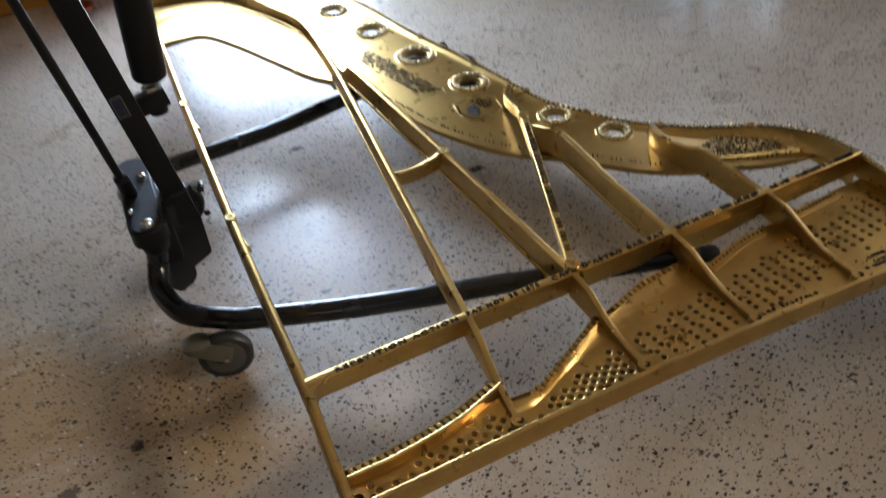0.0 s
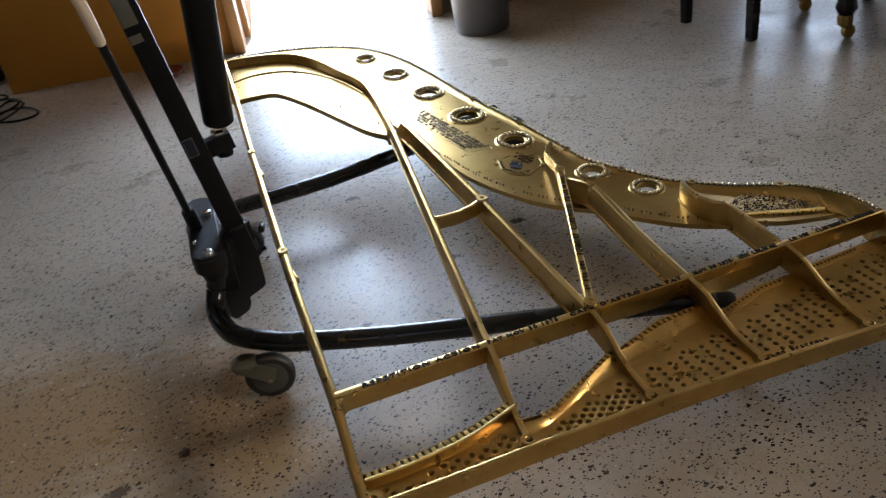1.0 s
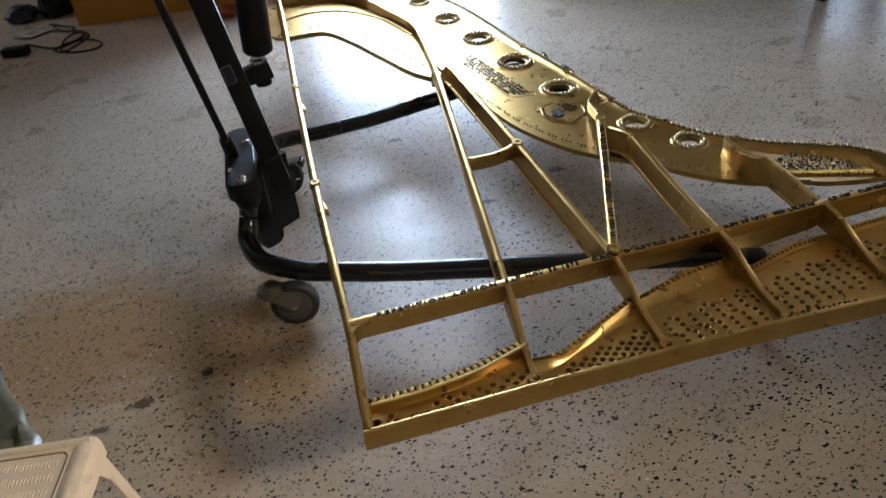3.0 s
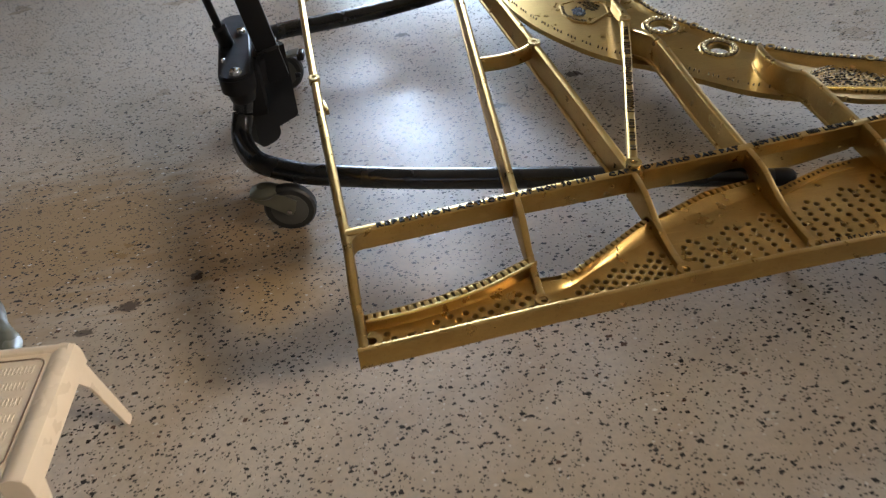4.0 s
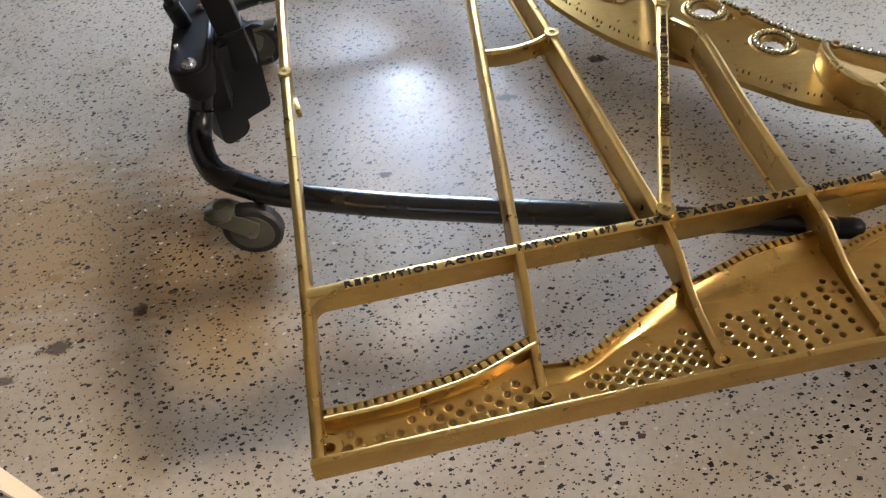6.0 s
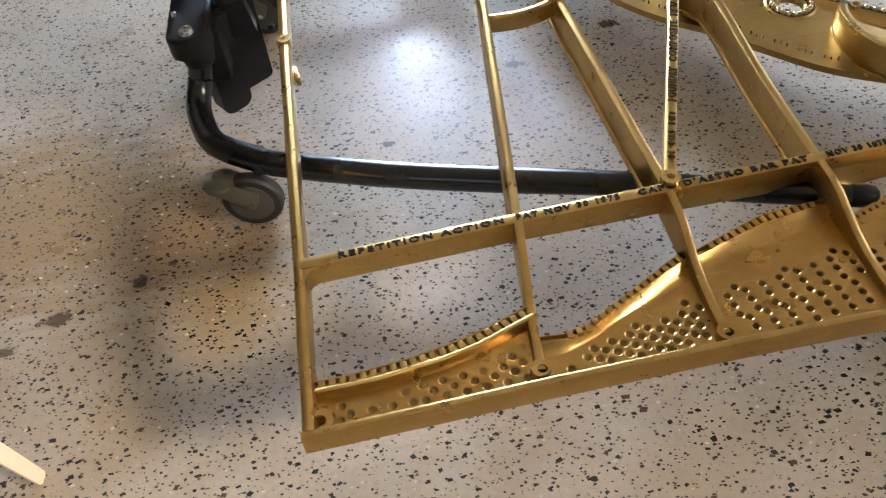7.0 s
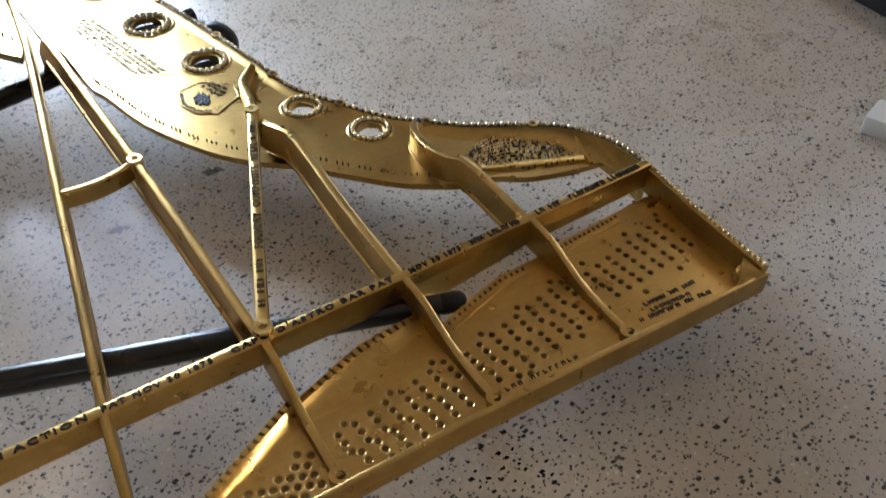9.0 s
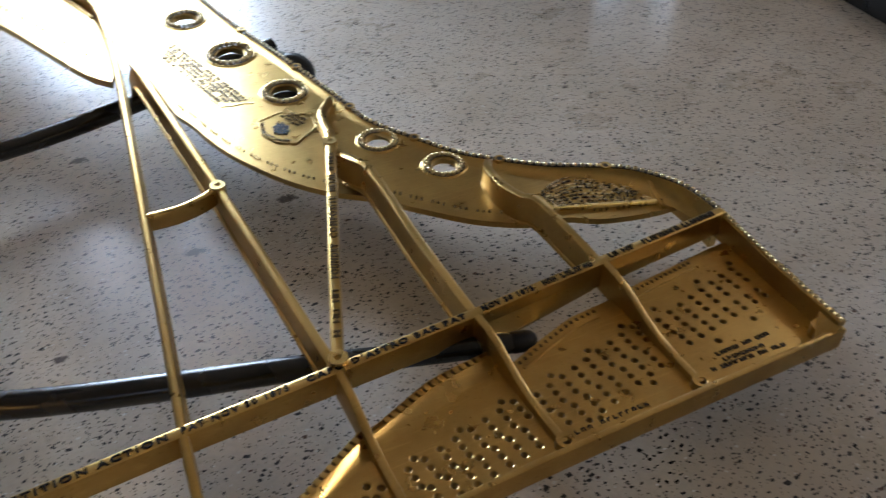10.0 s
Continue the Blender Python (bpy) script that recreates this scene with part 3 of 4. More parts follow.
tooth_bm = block((0.0100, 0.012, 0.012), None, 0.0015)
TOOTH = finish(tooth_bm, "tooth", GOLD)
for bay in (1, 2, 3):
    xs = np.linspace(BACK[bay][0][0], BACK[bay][-1][0], 22)
    b = [Vector((x, at_x(BACK[bay], x), 0)) for x in xs]
    r = [Vector((x, at_x(RIDGE[bay], x), 0)) for x in xs]
    rows = []
    if bay == 1:
        shape = ((0.0, -0.066), (0.0, -0.034), (0.10, -0.034), (0.12, -0.044), (0.62, -0.044), (0.66, -0.034), (0.80, -0.034), (0.9, -0.05), (1.0, WEB), (1.0, -0.068))
    else:
        t = -0.0405 if bay == 2 else -0.0450
        shape = ((0.0, -0.070), (0.0, t + 0.001), (0.04, t + 0.001), (0.06, t - 0.007), (0.27, t - 0.007), (0.30, t), (0.36, t), (0.54, t + 0.42 * (WEB - t)), (0.74, t + 0.76 * (WEB - t)), (0.88, t + 0.93 * (WEB - t)), (1.0, WEB), (1.0, -0.070))
    for s, z in shape:
        rows.append([p.lerp(q, s) + Vector((0, 0, z)) for p, q in zip(b, r)])
    rows.append(rows[0])
    ledge = part("string_ledge", loft(bmesh.new(), rows), GOLD, PLATE, "curved ledge with a row of string rests", 14.0)
    line = even([p.lerp(q, 0.36 if bay == 1 else 0.18) for p, q in zip(b, r)], 0.0148 if bay == 1 else 0.0150)
    for i, p in enumerate(line[1:-1] if bay == 1 else line[3:-1]):
        near = line[min(i + 2, len(line) - 1)] - line[i]
        o = new("tooth", TOOTH)
        o.parent = ledge
        o.matrix_basis = Matrix.Translation((p.x, p.y, {1: -0.040, 2: -0.0445, 3: -0.0490}[bay])) @ Matrix.Rotation(math.atan2(near.y, near.x), 4, "Z")

# polished string rest along the bass bay
xs = np.linspace(0.012, 0.338, 24)
part("string_rest", tube(bmesh.new(), [Vector((x, at_x(BACK[1], x) * 0.26 + at_x(RIDGE[1], x) * 0.74, -0.0355)) for x in xs], 0.0034, 8), GOLD_TOP, PLATE, "rounded string rest, worn bright")

# low ridges behind the pin holes of the treble bays
for bay, a, b in ((4, 0.12, 0.78), (5, 0.06, 0.62)):
    xs = [BACK[bay][0][0] + (BACK[bay][-1][0] - BACK[bay][0][0]) * (a + (b - a) * k / 6) for k in range(7)]
    part("string_ridge", bar(bmesh.new(), [Vector((x, at_x(BACK[bay], x) - 0.024, WEB + 0.0018)) for x in xs], 0.006, 0.006, 0.001), GOLD, PLATE)
    pts = [(x, at_x(BACK[bay], x) - 0.010) for x in np.linspace(xs[0], xs[-1], 15)]
    mark = finish(block((0.004, 0.006, 0.003)), "string_mark", PIN)
    for x, y in pts:
        o = new("string_mark", mark)
        o.parent = PLATE
        o.location = (x, y, WEB + 0.0005)

# lower lip of the rail over the treble bay
for x0, x1, drop in ((0.868, 1.112, 0.022),):
    rows = []
    for dy, z in ((0.008, -0.05), (-0.010, -0.026), (-0.012, -0.030), (-0.034, -0.056), (-0.032, -0.064), (0.008, -0.07), (0.008, -0.05)):
        k = 1.0 if dy > -0.02 else drop / 0.022
        rows.append([Vector((x, rail_y(x) + dy * k * (1 - 0.75 * (x - x0) / (x1 - x0) if dy < -0.02 else 1), z)) for x in np.linspace(x0, x1, 9)])
    part("rail_lip", loft(bmesh.new(), rows), GOLD, PLATE, "", 25.0)

# the rear sheet along the bent side
OUTER = [(0.0, 2.46), (0.10, 2.49), (0.25, 2.48), (0.41, 2.43), (0.54, 2.35), (0.630, 2.235), (0.695, 2.08), (0.750, 1.87), (0.795, 1.66), (0.868, 1.40), (0.925, 1.17), (0.955, 1.035), (1.013, 0.937),
         (1.08, 0.838), (1.146, 0.768), (1.233, 0.69), (1.32, 0.637), (1.395, 0.578), (1.430, 0.500), (1.440, 0.420), (1.434, 0.338)]
INNER = [(0.472, 1.72), (0.492, 1.55), (0.522, 1.46), (0.545, 1.27), (0.568, 1.205), (0.616, 1.05), (0.70, 0.90), (0.775, 0.815), (0.848, 0.760), (0.885, 0.722), (0.935, 0.668), (1.02, 0.585), (1.118, 0.527),
         (1.19, 0.513), (1.25, 0.478), (1.33, 0.456), (1.405, 0.446)]
ARCH_OUT = [(0.0, 2.280), (0.08, 2.285), (0.235, 2.243), (0.332, 2.138), (0.406, 1.95), (0.462, 1.765)]
REAR = -0.080


def rear_top(x, y):
    """The rear sheet climbs towards the treble end."""
    return float(np.interp(y, [0.44, 0.75], [-0.068, REAR]))


ROSES = [(0.555, 2.207, 0.045), (0.618, 1.984, 0.055), (0.680, 1.750, 0.060), (0.745, 1.497, 0.067), (0.818, 1.249, 0.061), (0.947, 0.950, 0.050), (1.045, 0.798, 0.050)]
outer_line = curve_points([(x, y, 0) for x, y in OUTER], 5)
inner_line = curve_points([(x, y, 0) for x, y in INNER], 4)
loop = [(p.x, p.y) for p in outer_line[:-5]] + [(1.425, 0.447)] + [(p.x, p.y) for p in inner_line[::-1][1:]] + [p for p in ARCH_OUT[::-1]]
bm = bmesh.new()
slab(bm, loop, [circle(x, y, r * 0.60, 24) for x, y, r in ROSES] + [circle(1.096, 0.606, 0.006, 10)], rear_top, -0.014, 0.06)
rear = part("rear_sheet", bm, GOLD, PLATE, "curved gold sheet with a row of bead-ringed holes", 15.0)


def rim_height(p):
    return float(np.interp(p.y, [0.33, 0.36, 0.45, 0.55, 0.65, 0.8, 3.0], [-0.008, -0.011, -0.024, -0.045, -0.060, -0.073, -0.0735]))


rim_pts = [Vector((p.x, p.y, rim_height(p))) for p in outer_line]
bm = bmesh.new()
bar(bm, rim_pts, 0.016, [0.028 + (p.z + 0.0735) * 1.0 for p in rim_pts], 0.003)
rim = part("rim", bm, GOLD, PLATE, "raised rim set with a row of beads")
sweep = []
for off, share in ((0.0065, 0.0), (0.009, 0.30), (0.013, 0.58), (0.019, 0.82), (0.030, 1.0)):
    row = []
    for i, p in enumerate(rim_pts):
        t = rim_pts[min(i + 1, len(rim_pts) - 1)] - rim_pts[max(i - 1, 0)]
        n = Vector((t.y, -t.x, 0)).normalized()
        k = min(1.0, (len(rim_pts) - 1 - i) / 14) * float(np.interp(p.y, [0.5, 0.8], [2.0, 1.0]))
        q = p + n * off * k
        row.append(q + Vector((0, 0, (rear_top(q.x, q.y) + 0.0006 - p.z) * share)))
    sweep.append(row)
part("rim_cove", loft(bmesh.new(), sweep), GOLD, PLATE, "", 60.0)
side_pts = [Vector((1.434, 0.338, -0.008)), Vector((1.428, 0.20, -0.010)), Vector((1.428, 0.10, -0.012)), Vector((1.430, 0.012, -0.014))]
side = part("side_wall", bar(bmesh.new(), side_pts, 0.018, 0.056, 0.004), GOLD, PLATE)

fin = [Vector((1.412, 0.540, -0.047)), Vector((1.400, 0.505, -0.055)), Vector((1.391, 0.452, -0.063))]
part("end_web", bar(bmesh.new(), fin, 0.008, [0.045, 0.032, 0.012], 0.002), GOLD, PLATE)

bead_bm = bmesh.new()
bmesh.ops.create_icosphere(bead_bm, subdivisions=1, radius=0.0053)
BEAD = finish(bead_bm, "bead", GOLD_BEAD, 80.0)
small_bm = bmesh.new()
bmesh.ops.create_icosphere(small_bm, subdivisions=1, radius=0.0046)
SMALL_BEAD = finish(small_bm, "bead", GOLD_BEAD, 80.0)


def beads(line, gap, parent, mesh, lift=0.003, clear=()):
    for p in even(line, gap):
        if any((p - q).length < 0.014 for q in clear):
            continue
        o = new("bead", mesh)
        o.parent = parent
        o.location = p + Vector((0, 0, lift))


SCREWS = [min(rim_pts, key=lambda q: abs(q.x - x) + (1 if q.y > 1.9 else 0)) for x in (0.809, 0.879, 0.937, 1.024, 1.168, 1.355)]
# dark strip laid on the rim's top, showing between the beads
part("bead_strip", bar(bmesh.new(), [p + Vector((0, 0, 0.0008)) for p in rim_pts], 0.0125, 0.004, 0.0005), RELIEF, rim, "dark strip beneath the beads")
beads(rim_pts, 0.0165, rim, BEAD, clear=SCREWS)
beads(side_pts, 0.0125, side, SMALL_BEAD)
for p in SCREWS:
    bm = bmesh.new()
    cx, cy = p.x, p.y
    slab(bm, circle(cx, cy, 0.0125, 14), [circle(cx, cy, 0.0078, 12)], p.z + 0.004, p.z - 0.012, 0.1)
    boss = part("screw_boss", bm, GOLD, PLATE)
    # a dark disc stands for the shade down the hole
    hole = bmesh.new()
    slab(hole, circle(cx, cy, 0.0082, 12), [], p.z + 0.003, p.z - 0.01)
    part("hole_shade", hole, RELIEF, boss, "dark disc painting the shade inside the screw hole")


def rosette(x, y, r):
    bm = bmesh.new()
    out = [(r * 0.60, -0.012), (r * 0.60, 0.001), (r * 0.63, 0.0025), (r * 0.66, 0.0012), (r * 0.93, 0.0012), (r * 0.96, 0.003), (r * 1.0, 0.003), (r * 1.12, -0.002)]
    rings = [[bm.verts.new((x + a * math.cos(k), y + a * math.sin(k), REAR + z)) for k in (2 * math.pi * j / 30 for j in range(30))] for a, z in out]
    for a, b in zip(rings, rings[1:]):
        for i in range(30):
            bm.faces.new((a[i], a[(i + 1) % 30], b[(i + 1) % 30], b[i]))
    ring = part("rosette", bm, GOLD, PLATE, "round hole framed by a ring of gold beads", 50.0)
    # dark ring laid beneath the beads, showing between them
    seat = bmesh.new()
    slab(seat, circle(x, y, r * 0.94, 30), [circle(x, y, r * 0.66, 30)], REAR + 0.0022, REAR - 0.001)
    part("bead_strip", seat, RELIEF, ring, "dark strip beneath the beads")
    n = 21
    for i in range(n):
        o = new("bead", BEAD)
        o.parent = ring
        k = 2 * math.pi * i / n
        o.location = (x + r * 0.80 * math.cos(k), y + r * 0.80 * math.sin(k), REAR + 0.0050)
        o.scale = (r / 0.0435,) * 3


for a in ROSES:
    rosette(*a)
# black discs added under two holes, only to make them look dark
for x, y, r in ROSES[3:5]:
    bm = bmesh.new()
    slab(bm, circle(x, y, r * 0.64, 24), [], REAR - 0.020, REAR - 0.026)
    part("hole_darkener", bm, BLACK_MATT, PLATE, "black disc added below so that the hole looks dark")

# the bass sheet within the tail arch
ARCH_IN = [(0.006, 2.262), (0.08, 2.266), (0.224, 2.225), (0.316, 2.12), (0.39, 1.935), (0.443, 1.75), (0.440, 1.43)]
BASS = [(0.428, 1.385), (0.377, 1.451), (0.313, 1.592), (0.23, 1.779), (0.149, 1.913), (0.068, 1.929), (0.010, 1.920)]
arch_in = curve_points([(x, y, 0) for x, y in ARCH_IN], 4)
bass_in = curve_points([(x, y, 0) for x, y in BASS], 4)
bm = bmesh.new()
slab(bm, [(p.x, p.y) for p in arch_in] + [(p.x, p.y) for p in bass_in], [], -0.032, -0.048)
part("bass_sheet", bm, GOLD, PLATE, "smooth gold sheet inside the tail arch")
ridge = curve_points([(0.010, 2.104, -0.027), (0.096, 2.137, -0.027), (0.205, 2.121, -0.027), (0.302, 2.046, -0.027), (0.382, 1.924, -0.027), (0.440, 1.757, -0.027)], 4)
part("bass_step", bar(bmesh.new(), ridge, 0.008, 0.008, 0.002), GOLD, PLATE)
lip = [Vector((p.x, p.y, -0.030)) for p in bass_in]
part("bass_lip", bar(bmesh.new(), lip, 0.005, 0.018, 0.0015), GOLD, PLATE)
bm = bmesh.new()
slab(bm, [(-0.004, 1.925), (-0.040, 1.940), (-0.056, 1.975), (-0.058, 2.10), (-0.056, 2.225), (-0.034, 2.262), (-0.004, 2.270)], [], -0.032, -0.046)
part("bass_flange", bm, GOLD, PLATE)


def pins(points, radius, height, z, name="hitch_pin"):
    """Small pins, each an object, on one mesh."""
    bm = bmesh.new()
    bmesh.ops.create_cone(bm, cap_ends=True, segments=7, radius1=radius, radius2=radius * 0.85, depth=height)
    mesh = finish(bm, name, PIN)
    for x, y in points:
        o = new(name, mesh)
        o.parent = PLATE
        o.location = (x, y, z + height / 2)


hitch = []
for i, p in enumerate(even(inner_line[12:], 0.0125)):
    if i % 4 != 3:
        k = 0.030
        hitch.append((p.x + k * 0.55, p.y + k * 0.83))
pins([p for p in hitch if p[1] > 0.75], 0.0021, 0.006, REAR)
for low, high in ((0.60, 0.75), (0.50, 0.60), (0.40, 0.50)):
    pins([p for p in hitch if low < p[1] <= high], 0.0021, 0.008, rear_top(0, (low + high) / 2) - 0.001)
pins([(p.x + 0.03, p.y + 0.06) for p in even(arch_in[2:-8], 0.024)], 0.0022, 0.010, REAR)
pins([(p.x + 0.040, p.y + 0.05) for p in even(bass_in[2:-3], 0.035)], 0.0024, 0.008, -0.032)


# raised lettering on the rail
def lettering(text, start, end, height, parent, mat=LETTER):
    """Each letter of a line of capitals, laid from start to end."""
    probe = line_of(text, height, 0.0012)
    wide = max(v.co.x for v in probe.verts)
    probe.free()
    way = end - start
    k, turn = way.length / wide, math.atan2(way.y, way.x)
    rise = math.atan2(way.z, Vector((way.x, way.y)).length)
    base = Matrix.Translation(start) @ Matrix.Rotation(turn, 4, "Z") @ Matrix.Rotation(-rise, 4, "Y") @ Matrix.Translation((0, -height * 0.35, 0.0008))
    for i, ch in enumerate(text):
        if ch == " ":
            continue
        bm = line_of(text[: i + 1], height, 0.0018)
        bm2 = line_of(ch, height, 0.0018)
        shift = max(v.co.x for v in bm.verts) - max(v.co.x for v in bm2.verts)
        bm.free()
        bmesh.ops.transform(bm2, matrix=base @ Matrix.Diagonal((k, 1, 1, 1)) @ Matrix.Translation((shift, 0, 0)), verts=bm2.verts)
        part("letter", bm2, mat, parent, "raised black capital letter")


def on_rail(x):
    return Vector((x, rail_y(x), 0.0))


for words, x0, x1 in (("REPETITION ACTION", 0.062, 0.325), ("PAT NOV 30 1875", 0.345, 0.515), ("CAPO D'ASTRO BAR PAT", 0.545, 0.835), ("NOV 30 1875", 0.868, 0.975)):
    lettering(words, on_rail(x0), on_rail(x1), 0.0158, PLATE)
D0, D1 = Vector((0.616, 0.318, 0.0065)), Vector((0.800, 0.855, -0.004))
for word, a, b in (("FOUNDRY", 0.27, 0.44), ("COMPOSITE", 0.47, 0.70), ("METAL", 0.73, 0.84)):
    lettering(word, D0.lerp(D1, a), D0.lerp(D1, b), 0.021, PLATE, PIN)


def letter_bars(points, height, mat, name="lettering", z=0.002, gap=0.010, width=0.0055):
    """Bars that stand for lettering, along a line."""
    rnd = random.Random(len(points) * 7 + int(points[0].x * 1000))
    bm = bmesh.new()
    line = even(points, gap)
    for i, p in enumerate(line[:-1]):
        t = line[i + 1] - p
        if rnd.random() < 0.12:
            continue
        turn = math.atan2(t.y, t.x)
        m = Matrix.Translation(p + Vector((0, 0, z))) @ Matrix.Rotation(turn, 4, "Z")
        w = width * rnd.uniform(0.2, 0.3)
        box(bm, (w, height, 0.003), m @ Matrix.Translation((-width / 2, 0, 0)))
        if rnd.random() < 0.7:
            box(bm, (w, height, 0.003), m @ Matrix.Translation((width / 2, 0, 0)))
        box(bm, (width, height * 0.22, 0.003), m @ Matrix.Translation((0, height * rnd.choice((-0.4, 0, 0.4)), 0)))
    ob = part(name, bm, mat, PLATE, "raised lettering, worn and illegible")
    ob["kind"] = "stuff"
    return ob


letter_bars([Vector((x, rail_y(x), 0)) for x in (1.0, 1.11)], 0.012, RELIEF)
letter_bars([Vector((x, rail_y(x), 0)) for x in (1.14, 1.41)], 0.012, RELIEF)
letter_bars([D0, D0.lerp(D1, 0.25)], 0.012, PIN, gap=0.0165, width=0.011)
letter_bars([D0.lerp(D1, 0.87), D0.lerp(D1, 1.0)], 0.011, PIN, gap=0.0115, width=0.007)


# raised plaque, crest and ornament on the rear sheet
def plaque():
    a, b = Vector((0.590, 1.610, 0)), Vector((0.692, 1.246, 0))
    t = (b - a).normalized()
    n = Vector((-t.y, t.x, 0))
    for row in range(5):
        off = n * (-0.027 + 0.0135 * row) + Vector((0, 0, REAR))
        letter_bars([a + off + t * 0.014 * (4 - row), b + off + t * 0.010 * (row - 2)], 0.0095, PIN, gap=0.0105, width=0.0062, z=0.001)
    edge = [a + n * -0.038 + t * 0.12, b + n * -0.038 - t * 0.03, b + n * -0.030 - t * 0.008, b + n * -0.012 + t * 0.004, b + n * 0.014 + t * 0.012, b + n * 0.032 + t * 0.026, b + n * 0.038 + t * 0.006]
    line = curve_points([p + Vector((0, 0, REAR + 0.0018)) for p in edge], 4)
    part("plaque_border", bar(bmesh.new(), line, 0.003, 0.004, 0.001), GOLD_TOP, PLATE)


plaque()
CREST = [(0.717, 1.142), (0.709, 1.083), (0.729, 1.040), (0.769, 1.016), (0.835, 1.062), (0.842, 1.118), (0.777, 1.160)]
bm = bmesh.new()
slab(bm, CREST, [], REAR + 0.0012, REAR - 0.002)
part("crest", bm, GOLD, PLATE, "raised many-sided badge with black markings")
part("crest_border", bar(bmesh.new(), [Vector((x, y, REAR + 0.0036)) for x, y in CREST + CREST[:1]], 0.0035, 0.004, 0.0012), GOLD_TOP, PLATE)
letter_bars(curve_points([(0.722, 1.128, REAR + 0.002), (0.716, 1.088, REAR + 0.002), (0.735, 1.052, REAR + 0.002), (0.768, 1.030, REAR + 0.002)], 5), 0.008, PIN, gap=0.0085, width=0.006, z=0.0)
for k in range(3):
    letter_bars([Vector((0.776 + 0.011 * k, 1.140 + 0.006 * k, REAR + 0.002)), Vector((0.804 + 0.011 * k, 1.072 + 0.010 * k, REAR + 0.002))], 0.0085, PIN, gap=0.0085, width=0.006, z=0.0)
bm = bmesh.new()
for i in range(26):
    k = i * 2.4
    d = 0.0040 * math.sqrt(i)
    bmesh.ops.create_icosphere(bm, subdivisions=1, radius=0.0042, matrix=Matrix.Translation((0.757 + 0.9 * d * math.cos(k), 1.088 + 1.3 * d * math.sin(k), REAR + 0.003)) @ Matrix.Diagonal((1, 1, 0.7, 1)))
part("badge_ornament", bm, LETTER, PLATE, "clustered dark ornament")
for mat, seed, count in ((RELIEF, 11, 300), (GOLD_BEAD, 12, 260)):
    bm = bmesh.new()
    rnd = random.Random(seed)
    for i in range(count):
        p, row = rnd.random(), rnd.randrange(9)
        q = (row + 0.5) / 9
        x = 1.184 + 0.205 * p
        top = 0.612 + 0.030 * math.sin(math.pi * min(p * 1.3, 1)) - 0.115 * max(p - 0.45, 0)
        low = 0.556 - 0.085 * p
        y = low + (top - low) * q
        m = Matrix.Translation((x, y, rear_top(x, y) + 0.001)) @ Matrix.Rotation(rnd.choice((0, 0.5, 1.2, 1.57, 2.2)) - 0.38, 4, "Z")
        box(bm, (rnd.uniform(0.004, 0.008), 0.0022, 0.005), m)
    orn = part("ornament", bm, mat, PLATE, "raised scrollwork and lettering on the sheet")
    orn["kind"] = "stuff"
part("duplex_bar", bar(bmesh.new(), [Vector((1.178, 0.548, -0.062)), Vector((1.388, 0.474, -0.059))], 0.009, 0.012, 0.004), GOLD_BEAD, PLATE, "polished gold bar")
# gold lettering whose shading is put into a dark colour
for x0, y0, x1, y1 in ((1.216, 0.07, 1.334, 0.071), (1.219, 0.055, 1.31, 0.052), (1.186, 0.045, 1.35, 0.038)):
    letter_bars([Vector((x0, y0, WEB)), Vector((x1, y1, WEB))], 0.0080, RELIEF, gap=0.0098, width=0.0056, z=0.001)
letter_bars([Vector((0.905, 0.034, WEB)), Vector((1.06, 0.033, WEB))], 0.007, RELIEF, gap=0.012, width=0.005, z=0.001)


bm = bmesh.new()
slab(bm, [(1.428, 0.060), (1.398, 0.036), (1.366, 0.006), (1.428, 0.006)], [], lambda x, y: -0.022 - 0.03 * max(0.0, (1.39 - x) / 0.03), -0.03)
part("corner_gusset", bm, GOLD, PLATE)


